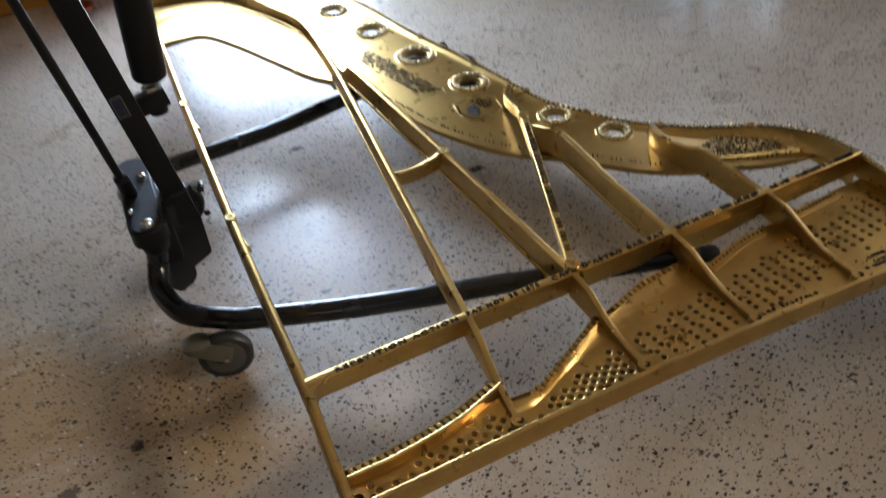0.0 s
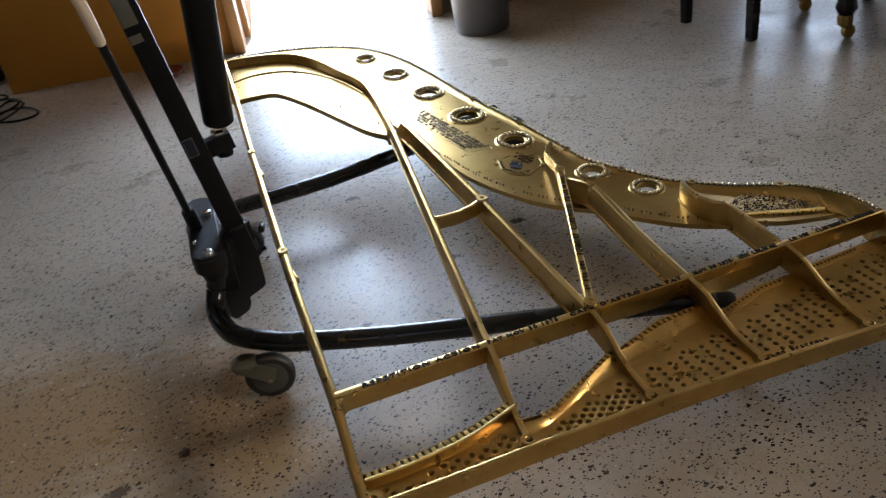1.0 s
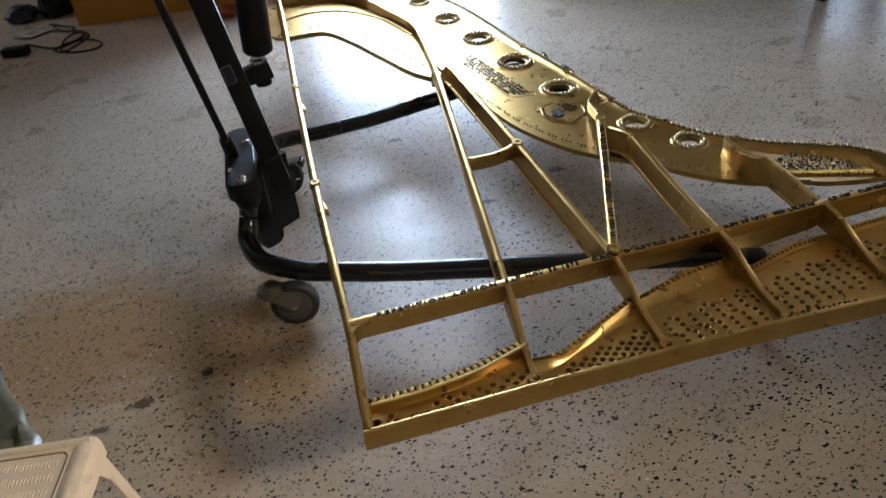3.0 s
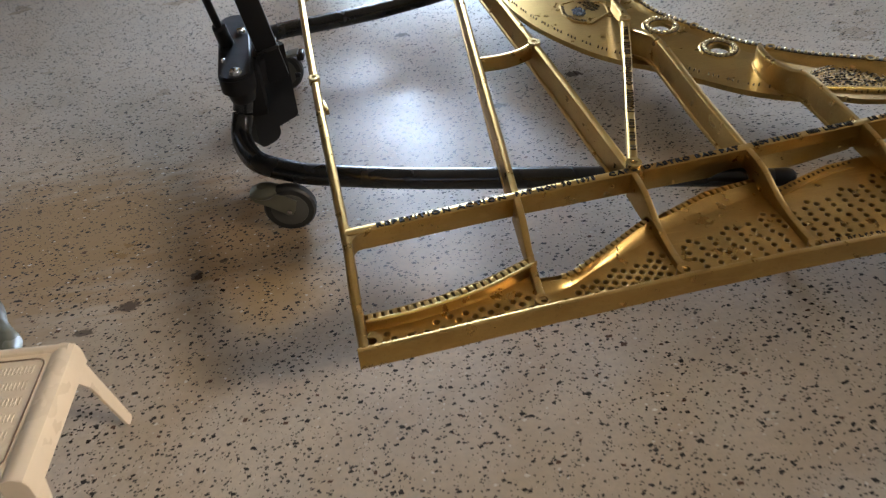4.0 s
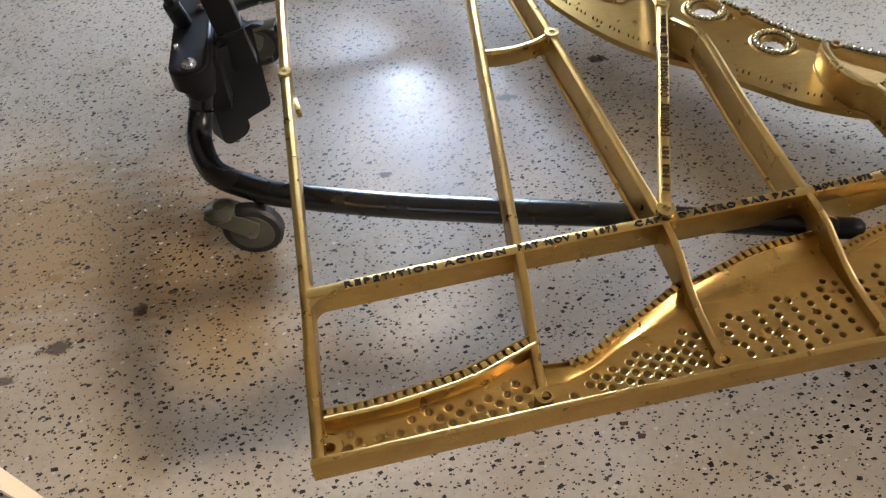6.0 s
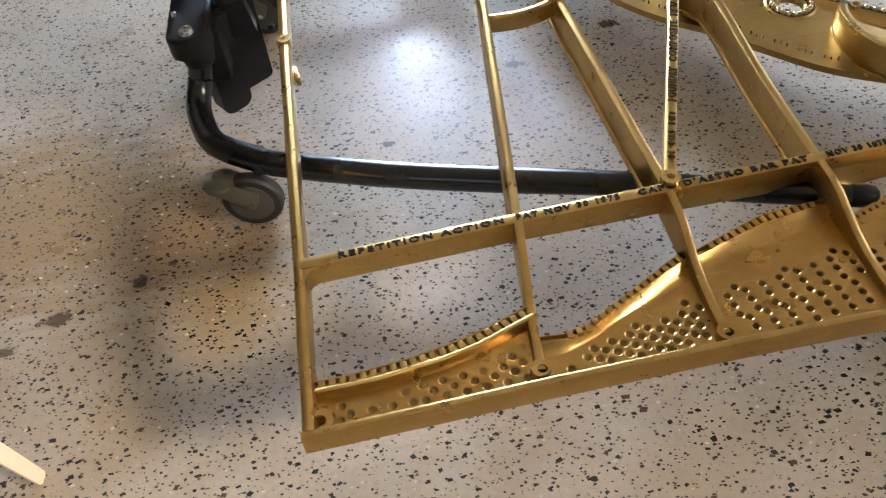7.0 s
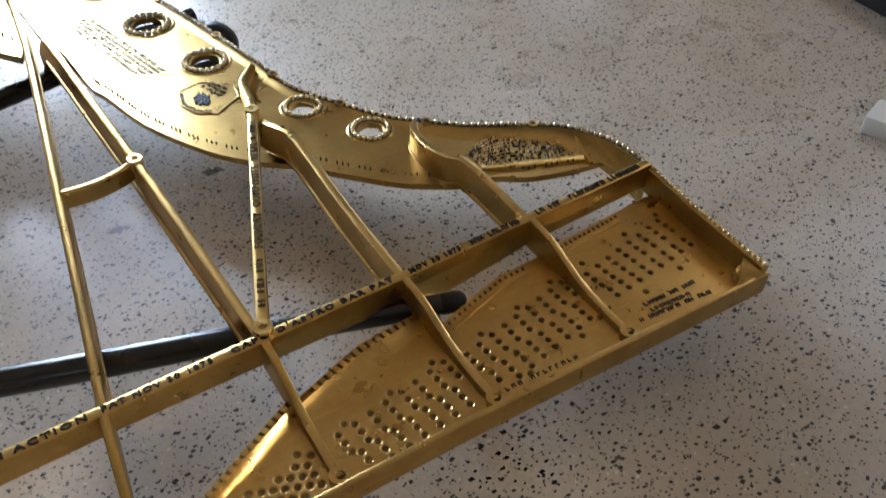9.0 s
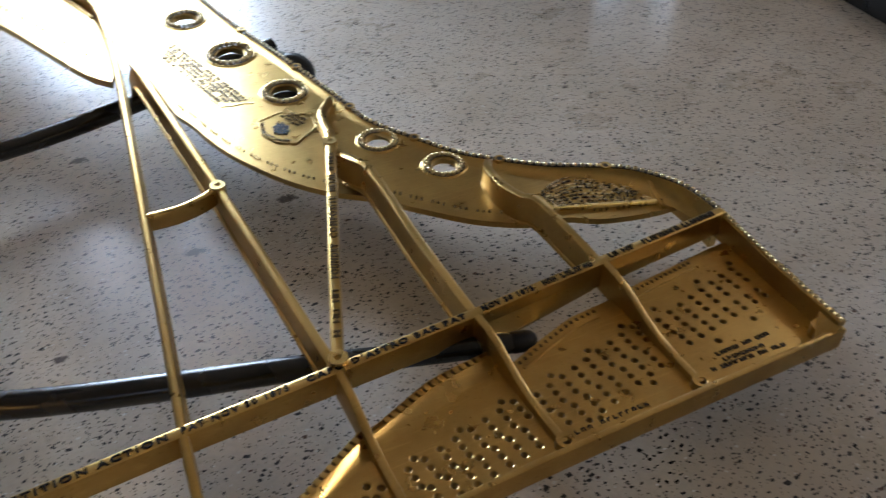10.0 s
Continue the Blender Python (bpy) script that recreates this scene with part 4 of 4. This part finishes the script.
# ---- the patient lift ----
def lift():
    root = thing("patient_lift", "black steel wheeled patient lift, legs under the plate", "lift")
    Z = 0.14
    leg1 = curve_points([(-0.180, 0.840, 0.270), (-0.184, 0.838, 0.225), (-0.197, 0.828, 0.180), (-0.208, 0.788, 0.148), (-0.192, 0.716, Z), (-0.165, 0.664, Z), (-0.104, 0.614, Z), (-0.035, 0.573, Z), (0.155, 0.496, Z), (0.355, 0.430, Z), (0.57, 0.364, Z), (0.82, 0.278, Z), (0.920, 0.246, Z)], 6)
    leg = part("leg", tube(bmesh.new(), leg1, widths(len(leg1), 0.0255, 0.0255, 0.0255, 0.0245, 0.0185), 20), BLACK, root)
    cap = Matrix.Translation((0.920, 0.246, Z)) @ Vector((0.96, -0.28, 0)).to_track_quat("Z", "Y").to_matrix().to_4x4()
    part("end_cap", lathe(bmesh.new(), [(0.0190, -0.016), (0.0198, -0.013), (0.0198, 0.010), (0.0170, 0.022), (0.010, 0.029), (0.002, 0.031)], 18, cap), BLACK_MATT, leg, "rounded black plastic end cap")
    leg2 = curve_points([(-0.205, 1.06, 0.235), (-0.222, 1.15, 0.21), (-0.222, 1.25, 0.17), (-0.17, 1.34, Z), (-0.08, 1.375, Z), (0.08, 1.385, Z), (0.26, 1.41, Z), (0.48, 1.468, Z), (0.75, 1.560, Z), (0.885, 1.610, Z)], 6)
    part("leg", tube(bmesh.new(), leg2, 0.0245, 18), BLACK, root)
    # pedestal: a rounded yoke over the leg ends, sockets for them, and the sleeve that holds the mast
    outline = [(-0.186 + 0.042 * math.cos(k), 0.822 + 0.042 * math.sin(k)) for k in np.linspace(math.pi, 2 * math.pi, 11)]
    outline += [(-0.186 + 0.042 * math.cos(k), 1.115 + 0.042 * math.sin(k)) for k in np.linspace(0, math.pi, 11)]
    bm = bmesh.new()
    slab(bm, outline, [], 0.306, 0.262)
    bmesh.ops.bevel(bm, geom=[e for e in bm.edges if abs(e.verts[0].co.z - e.verts[1].co.z) < 1e-4 and len(e.link_faces) == 2 and e.calc_face_angle(0) > 1], offset=0.007, segments=3, affect="EDGES")
    part("yoke", bm, BLACK_MATT, root)
    for y in (0.838, 1.105):
        part("leg_socket", lathe(bmesh.new(), [(0.027, 0.0), (0.030, 0.004), (0.034, 0.02), (0.040, 0.042), (0.040, 0.050)], 20, Matrix.Translation((-0.184, y, 0.220))), BLACK_MATT, root)
    part("housing", block((0.07, 0.20, 0.13), Matrix.Translation((-0.168, 0.945, 0.225)), 0.014), BLACK_MATT, root)
    base, way = Vector((-0.080, 0.932, 0.12)), Vector((-0.150, 0.018, 1.0)).normalized()
    turn = Vector((0, 0, 1)).rotation_difference(way).to_matrix().to_4x4() @ Matrix.Rotation(radians(5), 4, "Z")
    skew = Matrix.Rotation(radians(36), 4, "Z")

    def plate_end(length, wide, thick, round_):
        """An upright plate whose lower corners are rounded."""
        prof = [(-wide / 2, length), (-wide / 2, round_)]
        prof += [(-wide / 2 + round_ * (1 - math.cos(k)), round_ * (1 - math.sin(k))) for k in np.linspace(0.2, math.pi / 2, 6)]
        prof += [(wide / 2 - round_ * (1 - math.sin(k)), round_ * (1 - math.cos(k))) for k in np.linspace(0, math.pi / 2 - 0.2, 6)]
        prof += [(wide / 2, round_), (wide / 2, length)]
        bm = bmesh.new()
        vs = [[bm.verts.new((a, e, b)) for a, b in prof] for e in (-thick / 2, thick / 2)]
        bm.faces.new(vs[0][::-1])
        bm.faces.new(vs[1])
        for i in range(len(prof)):
            bm.faces.new((vs[0][i], vs[0][i - 1], vs[1][i - 1], vs[1][i]))
        bmesh.ops.bevel(bm, geom=[e for e in bm.edges if len(e.link_faces) == 2 and e.calc_face_angle(0) > 1.2], offset=0.003, segments=2, affect="EDGES")
        return bm

    def placed(bm, m):
        bmesh.ops.transform(bm, matrix=m, verts=bm.verts)
        return bm

    lean = Matrix.Rotation(radians(3), 4, "X") @ Matrix.Rotation(radians(-1), 4, "Y")
    part("side_plate", placed(plate_end(0.235, 0.072, 0.040, 0.024), Matrix.Translation((-0.162, 0.912, 0.050)) @ skew @ lean), BLACK_MATT, root, "black plate with a rounded foot")
    part("mast_sleeve", placed(plate_end(0.215, 0.088, 0.062, 0.012), Matrix.Translation((-0.122, 0.962, 0.082)) @ skew @ lean), BLACK_MATT, root, "black sleeve round the foot of the mast")
    part("sleeve_rim", placed(block((0.060, 0.060, 0.010), None, 0.003), Matrix.Translation(base + way * 0.186) @ turn), BLACK, root)
    part("clamp_knob", lathe(bmesh.new(), [(0.007, 0.0), (0.007, 0.012), (0.005, 0.014)], 10, Matrix.Translation((-0.055, 0.985, 0.185)) @ Matrix.Rotation(radians(90), 4, "Y")), BLACK_MATT, root)
    mast = part("mast", block((0.055, 0.055, 1.50), Matrix.Translation(base + way * 0.85) @ turn, 0.006), BLACK_MATT, root)
    for s, h, w in ((0.722, 0.020, 0.030), (0.790, 0.075, 0.036)):
        part("label", block((w, 0.002, h), Matrix.Translation(base + way * s) @ turn @ Matrix.Translation((w / 2 - 0.026, -0.0280, 0)), 0.0005), ZINC, mast, "worn silvery label on the mast")
    bracket = base + way * 0.410
    part("ram_bracket", block((0.080, 0.036, 0.044), Matrix.Translation(bracket + Vector((0.052, 0.018, 0.0))) @ turn, 0.004), BLACK_MATT, root)
    foot = Vector((-0.076, 0.968, 0.520))
    part("ram_eye", lathe(bmesh.new(), [(0.020, -0.032), (0.022, -0.028), (0.022, 0.004), (0.018, 0.008)], 16, Matrix.Translation(foot)), BLACK_MATT, root)
    face = Matrix.Translation(base + way * 0.435) @ turn @ Matrix.Translation((-0.010, -0.0280, 0))
    part("label", block((0.0255, 0.002, 0.049), face, 0.0005), ZINC, mast, "small pale-edged label on the mast")
    part("label_face", block((0.023, 0.003, 0.046), face, 0.0005), NAVY, mast, "dark blue label face")
    up = Vector((0.095, -0.22, 1.0)).normalized()
    part("ram_nut", lathe(bmesh.new(), [(0.018, 0.008), (0.023, 0.012), (0.023, 0.036), (0.016, 0.042), (0.016, 0.070)], 6, Matrix.Translation(foot)), STEEL, root, "bright steel lock nut")
    ram = lathe(bmesh.new(), [(0.034, 0), (0.038, 0.004), (0.038, 0.75), (0.034, 0.755)], 28, Matrix.Translation(foot + up * 0.066) @ Vector((0, 0, 1)).rotation_difference(up).to_matrix().to_4x4())
    part("ram", ram, BLACK_MATT, root, "thick black hydraulic cylinder")
    part("ram_rod", tube(bmesh.new(), [foot + up * 0.79, foot + up * 1.0], 0.016), STEEL, root)
    rod0, rod1 = Vector((-0.203, 0.985, 0.290)), Vector((-0.246, 0.673, 0.900))
    d = (rod1 - rod0).normalized()
    part("lever", tube(bmesh.new(), [rod0, rod0 + d * 0.09, rod0 + d * 0.094, rod1], [0.019, 0.017, 0.0095, 0.0095], 14), BLACK_MATT, root)
    part("lever_grip", tube(bmesh.new(), [rod1, rod1 + d * 0.006, rod1 + d * 0.13, rod1 + d * 0.135], [0.0105, 0.0118, 0.0128, 0.010], 14), CREAM, root, "cream plastic grip")
    for p, r in (((-0.184, 0.812, 0.306), 0.016), ((-0.168, 1.035, 0.306), 0.012), ((-0.212, 0.880, 0.306), 0.006)):
        part("bolt", lathe(bmesh.new(), [(r, -0.006), (r, 0.004), (r * 0.8, 0.009), (r * 0.3, 0.011)], 16, Matrix.Translation(p)), STEEL, root, "domed steel bolt head")
    boom_end = base + way * 1.56
    part("boom", tube(bmesh.new(), [boom_end, boom_end + Vector((0.9, 0.15, 0.1))], 0.026), BLACK, root)

    def caster(x, y, heading, top, brake=False):
        c = part("caster", lathe(bmesh.new(), [(0.008, 0.103), (0.029, 0.104), (0.034, 0.109), (0.033, 0.115), (0.024, 0.121), (0.013, 0.124), (0.013, top)], 16, Matrix.Translation((x, y, 0))), ZINC, root, "zinc caster with a grey wheel")
        m = Matrix.Translation((x, y, 0)) @ Matrix.Rotation(radians(heading), 4, "Z")
        off = 0.052
        for s in (-1, 1):
            bm = bmesh.new()
            prof = [(-0.031, 0.113), (0.030, 0.113), (0.050, 0.104), (off + 0.022, 0.088), (off + 0.014, 0.062), (off + 0.006, 0.051), (off - 0.006, 0.051), (off - 0.016, 0.060), (0.004, 0.082), (-0.022, 0.096)]
            vs = [[bm.verts.new(m @ Vector((a, s * 0.0205 + e, b))) for a, b in prof] for e in (-0.0015, 0.0015)]
            bm.faces.new(vs[0][::-1])
            bm.faces.new(vs[1])
            for i in range(len(prof)):
                bm.faces.new((vs[0][i], vs[0][i - 1], vs[1][i - 1], vs[1][i]))
            part("fork", bm, ZINC, c)
        part("fork_top", block((0.062, 0.046, 0.004), m @ Matrix.Translation((0.0, 0, 0.112)), 0.001), ZINC, c)
        wm = m @ Matrix.Translation((off, 0, 0.061)) @ Matrix.Rotation(radians(90), 4, "X")
        part("tyre", lathe(bmesh.new(), [(0.045, -0.015), (0.056, -0.015), (0.061, -0.009), (0.061, 0.009), (0.056, 0.015), (0.045, 0.015)], 28, wm), RUBBER, c, "grey rubber tyre")
        part("hub", lathe(bmesh.new(), [(0.010, -0.018), (0.043, -0.016), (0.045, -0.013), (0.045, 0.013), (0.043, 0.016), (0.010, 0.018)], 24, wm), HUB, c)
        part("axle", lathe(bmesh.new(), [(0.006, -0.026), (0.006, 0.026)], 8, wm), STEEL, c)
        if brake:
            part("brake_pedal", block((0.07, 0.035, 0.008), m @ Matrix.Translation((0.075, 0, 0.112)) @ Matrix.Rotation(radians(-12), 4, "Y"), 0.002), ZINC, c, "pale steel brake pedal")
            part("pedal_pad", block((0.02, 0.038, 0.022), m @ Matrix.Translation((0.115, 0, 0.108)), 0.004), BLACK, c)

    caster(-0.168, 0.592, -9, 0.125)
    caster(-0.150, 1.285, -12, 0.15, True)
    caster(0.885, 1.600, -35, 0.125)
    caster(0.872, 0.262, 275, 0.125)


lift()


# ---- loose things ----
def stool():
    """A moulded step stool; its corner at the near leg."""
    m = Matrix.Translation((-0.500, 0.080, 0)) @ Matrix.Rotation(radians(-8.0), 4, "Z")
    root = thing("step_stool", "cream plastic step stool with a ribbed tread", "step stool", m)
    W, D, H = 0.40, 0.28, 0.215
    bm = bmesh.new()
    box(bm, (W, D, 0.022), Matrix.Translation((-W / 2, -D / 2, H - 0.011)), 0.007)
    part("top", bm, CREAM, root)
    frame_in = [(-W + 0.034, -D + 0.030), (-0.034, -D + 0.030), (-0.034, -0.026), (-W + 0.034, -0.026)]
    loop = []
    for i, (x, y) in enumerate(frame_in):
        cx, cy = x + (0.016 if x < -W / 2 else -0.016), y + (0.016 if y < -D / 2 else -0.016)
        loop += [(cx + 0.016 * math.cos(k), cy + 0.016 * math.sin(k)) for k in np.linspace(math.pi * (1 + 0.5 * i), math.pi * (1.5 + 0.5 * i), 6)]
    bm = bmesh.new()
    slab(bm, loop, [], H + 0.0010, H - 0.006)
    tread = part("tread", bm, CREAM, root, "slightly sunken non-slip tread")
    # the groove's shade, put in as a thin brown line
    part("tread_groove", tube(bmesh.new(), [Vector((x, y, H + 0.0012)) for x, y in loop + loop[:1]], 0.0016, 6, False), GROOVE_SHADE, root, "brown line painting the shaded groove round the tread")
    wave = [Vector((0.0016 * math.sin(k * 2.2), (k - 3) * 0.0029, 0.0)) for k in range(7)]
    rib_mesh = finish(tube(bmesh.new(), wave, 0.0013, 5), "tread_rib", CREAM)
    for j in range(6):
        for i in range(44):
            o = new("tread_rib", rib_mesh)
            o.parent = tread
            o.location = (-0.050 - i * 0.0068, -0.050 - j * 0.0345, H + 0.0012)
    for sx in (0, 1):
        bm = bmesh.new()
        x0, x1 = (-0.002, 0.036) if sx == 0 else (-W + 0.002, -W - 0.036)
        prof = [(0.0, H - 0.004), (0.012, 0.004), (0.006, 0.0), (-0.008, 0.0), (-0.012, 0.004), (-0.026, 0.13), (-0.045, 0.165), (-D + 0.045, 0.165), (-D + 0.026, 0.13), (-D + 0.012, 0.004), (-D + 0.008, 0.0), (-D - 0.006, 0.0), (-D - 0.012, 0.004), (-D, H - 0.004)]
        vs = [[bm.verts.new((x0 + (x1 - x0) * (1 - z / H) + e * (1 if sx == 0 else -1), y, z)) for y, z in prof] for e in (0.0, -0.006)]
        bm.faces.new(vs[0])
        bm.faces.new(vs[1][::-1])
        for i in range(len(prof)):
            bm.faces.new((vs[0][i], vs[0][i - 1], vs[1][i - 1], vs[1][i]))
        part("side", bm, CREAM, root)
        part("edge_rail", bar(bmesh.new(), [Vector((x0 - 0.008 if sx == 0 else x0 + 0.008, 0.002, H + 0.006)), Vector((x0 - 0.008 if sx == 0 else x0 + 0.008, -D - 0.002, H + 0.007))], 0.046, 0.05, 0.018), CREAM, root)
    part("edge_rail", bar(bmesh.new(), [Vector((0.0, -0.006, H + 0.007)), Vector((-W, -0.006, H + 0.007))], 0.018, 0.03, 0.007), CREAM, root)


stool()


def plastic_sheet():
    root = thing("plastic_strip", "curled strip of clouded plastic sheet on the floor", "plastic strip")
    line = [Vector((-1.02, 0.92, 0)), Vector((-0.90, 0.70, 0)), Vector((-0.80, 0.49, 0)), Vector((-0.735, 0.36, 0)), Vector((-0.70, 0.20, 0))]
    rows = []
    for off, z in ((-0.075, 0.002), (-0.055, 0.012), (-0.035, 0.004), (-0.012, 0.020), (0.006, 0.012), (0.012, 0.002)):
        rows.append([p + Vector((off + 0.006 * math.sin(i * 1.3 + off * 90), off * 0.4, z)) for i, p in enumerate(curve_points(line, 5))])
    part("sheet", loft(bmesh.new(), rows), CLOUDED, root, "", 60.0)


plastic_sheet()


def bin_():
    root = thing("waste_bin", "plain grey plastic waste bin near the doorway", "bin", Matrix.Translation((1.345, 3.00, 0)))
    part("body", lathe(bmesh.new(), [(0.135, 0.0), (0.14, 0.01), (0.165, 0.42), (0.172, 0.425), (0.172, 0.44), (0.160, 0.44), (0.133, 0.02)], 28), GREYBIN, root)


bin_()


def bench():
    """A dark bench whose legs stand on the floor."""
    m = Matrix.Translation((2.204, 2.19, 0)) @ Matrix.Rotation(radians(-79.3), 4, "Z")
    root = thing("piano_bench", "dark wooden bench with straight square legs", "bench", m)
    part("seat", block((0.52, 0.86, 0.08), Matrix.Translation((0, 0.37, 0.47)), 0.01), DARKWOOD, root)
    for x in (-0.205, 0.205):
        for y in (0.0, 0.74):
            bm = bmesh.new()
            lathe(bm, [(0.024, 0.0), (0.027, 0.006), (0.036, 0.43)], 4, Matrix.Translation((x, y, 0)) @ Matrix.Rotation(radians(45), 4, "Z"))
            part("leg", bm, DARKWOOD, root)


bench()


def grand_piano():
    m = Matrix.Translation((2.546, 1.775, 0))
    root = thing("grand_piano", "black grand piano on turned legs with brass casters", "piano", m)
    for x, y in ((0, 0), (0.107, 0.41), (0.95, -0.1)):
        leg = part("leg", lathe(bmesh.new(), [(0.030, 0.10), (0.045, 0.13), (0.038, 0.16), (0.055, 0.30), (0.07, 0.58), (0.08, 0.62)], 8, Matrix.Translation((x, y, 0))), DARKWOOD, root)
        part("ferrule", lathe(bmesh.new(), [(0.018, 0.05), (0.030, 0.06), (0.033, 0.10), (0.030, 0.105)], 16, Matrix.Translation((x, y, 0))), BRASS, leg, "brass ferrule")
        wm = Matrix.Translation((x + 0.014, y - 0.01, 0.03)) @ Matrix.Rotation(radians(90), 4, "X")
        part("caster_wheel", lathe(bmesh.new(), [(0.012, -0.014), (0.027, -0.012), (0.030, -0.006), (0.030, 0.006), (0.027, 0.012), (0.012, 0.014)], 18, wm), BRASS, leg, "brass caster wheel")
    part("case", block((1.3, 1.1, 0.34), Matrix.Translation((0.55, 0.25, 0.79)), 0.02), DARKWOOD, root)


grand_piano()


def cabinet():
    m = Matrix.Translation((1.99, 3.10, 0)) @ Matrix.Rotation(radians(-43), 4, "Z")
    root = thing("dark_cabinet", "dark wooden cabinet standing on block feet", "cabinet", m)
    part("body", block((0.62, 0.40, 0.75), Matrix.Translation((0, 0.15, 0.46)), 0.006), DARKWOOD, root)
    for x in (-0.19, 0.19):
        part("foot", block((0.14, 0.34, 0.085), Matrix.Translation((x, 0.15, 0.0425)), 0.004), DARKWOOD, root)


cabinet()


def dark_case():
    """The low black case at the right, a pale line along its edge."""
    m = Matrix.Translation((2.70, 0.95, 0)) @ Matrix.Rotation(radians(-8.0), 4, "Z")
    root = thing("black_case", "long glossy black wooden case with a pale worn edge", "case", m)
    part("body", block((0.9, 2.2, 0.10), Matrix.Translation((0.45, -0.45, 0.055)), 0.006), DARKWOOD, root)
    part("edge_strip", block((0.006, 2.2, 0.008), Matrix.Translation((-0.002, -0.45, 0.103)), 0.001), STEEL, root, "pale worn edge")


dark_case()

white_box = thing("white_box", "small white plastic box on the floor", "box", Matrix.Translation((2.192, 0.289, 0)) @ Matrix.Rotation(radians(20), 4, "Z"))
part("body", block((0.10, 0.14, 0.05), Matrix.Translation((0, 0, 0.025)), 0.006), WHITE, white_box)


def cable(name, label, points, radius, mat):
    root = thing(name, label, "cable")
    part("cord", tube(bmesh.new(), curve_points([(x, y, radius + z) for x, y, z in points], 5), radius, 7), mat, root)


cable("power_cable", "thin black power cable lying in loose loops",
      [(-1.31, 3.44, 0.02), (-1.22, 3.40, 0), (-1.14, 3.35, 0), (-1.05, 3.44, 0), (-1.03, 3.52, 0), (-1.08, 3.55, 0.004), (-1.12, 3.44, 0.006), (-1.11, 3.28, 0), (-1.02, 3.21, 0), (-0.93, 3.22, 0),
       (-0.915, 3.29, 0), (-0.98, 3.37, 0.006), (-1.07, 3.38, 0.008), (-1.15, 3.31, 0.004), (-1.09, 3.24, 0.006), (-1.02, 3.33, 0.010), (-1.00, 3.46, 0.004), (-1.06, 3.58, 0), (-1.17, 3.66, 0), (-1.24, 3.80, 0)], 0.0055, BLACK_MATT)
cable("extension_cable", "black extension cable trailing from the bags", [(-1.26, 3.82, 0), (-1.15, 3.72, 0), (-1.10, 3.66, 0), (-1.13, 3.62, 0), (-1.22, 3.67, 0.004), (-1.33, 3.62, 0), (-1.42, 3.68, 0)], 0.0055, BLACK_MATT)
cable("charging_cable", "pale thin charging cable tangled before the bags", [(-1.40, 3.72, 0), (-1.33, 3.76, 0), (-1.27, 3.70, 0), (-1.31, 3.64, 0.004), (-1.37, 3.70, 0.006), (-1.30, 3.80, 0.004), (-1.23, 3.76, 0)], 0.004, WHITE)


def lump(name, label, category, x, y, size, mat, seed):
    """A soft heap with creases, resting on the floor."""
    root = thing(name, label, category, Matrix.Translation((x, y, 0)))
    bm = bmesh.new()
    bmesh.ops.create_icosphere(bm, subdivisions=4, radius=1.0)
    for v in bm.verts:
        k = 1 + 0.28 * noise.noise(v.co * 1.7 + Vector((seed, 0, 0))) + 0.12 * noise.noise(v.co * 5.0 + Vector((0, seed, 0)))
        v.co = Vector((v.co.x * k * size[0], v.co.y * k * size[1], max(v.co.z * k, -0.75) * size[2] + 0.75 * size[2]))
    part("body", bm, mat, root, "", 60.0)
    return root


lump("black_bag", "slack black bag slumped on the alcove floor", "bag", -1.25, 4.03, (0.10, 0.09, 0.085), BLACK_MATT, 3.0)
lump("black_pouch", "small dark cloth pouch beside the bag", "pouch", -1.43, 4.02, (0.085, 0.08, 0.05), NAVY, 5.0)
bag = lump("purple_bag", "dark purple cloth bag with pale lettering", "bag", -1.62, 4.72, (0.20, 0.14, 0.20), PURPLE, 8.0)
bm = bmesh.new()
for i in range(3):
    box(bm, (0.022, 0.004, 0.05), Matrix.Translation((-0.03 + 0.05 * i, -0.172, 0.24)) @ Matrix.Rotation(radians(12 * i - 12), 4, "Y"), 0.001)
part("lettering", bm, WHITE, bag, "pale marks on the cloth")
adapter = thing("power_adapter", "small black power adapter on the floor", "adapter", Matrix.Translation((-1.345, 3.36, 0)) @ Matrix.Rotation(radians(-15), 4, "Z"))
part("body", block((0.13, 0.06, 0.045), Matrix.Translation((0, 0, 0.0225)), 0.006), BLACK_MATT, adapter)
part("plug", block((0.02, 0.03, 0.02), Matrix.Translation((-0.07, 0, 0.022)), 0.003), STEEL, adapter)
dish = thing("red_dish", "shallow dull red plastic dish by the wall", "dish", Matrix.Translation((-0.265, 3.37, 0)))
part("bowl", lathe(bmesh.new(), [(0.045, 0.0), (0.055, 0.004), (0.078, 0.035), (0.083, 0.037), (0.082, 0.040), (0.074, 0.037), (0.052, 0.008), (0.010, 0.006)], 24), RED, dish)
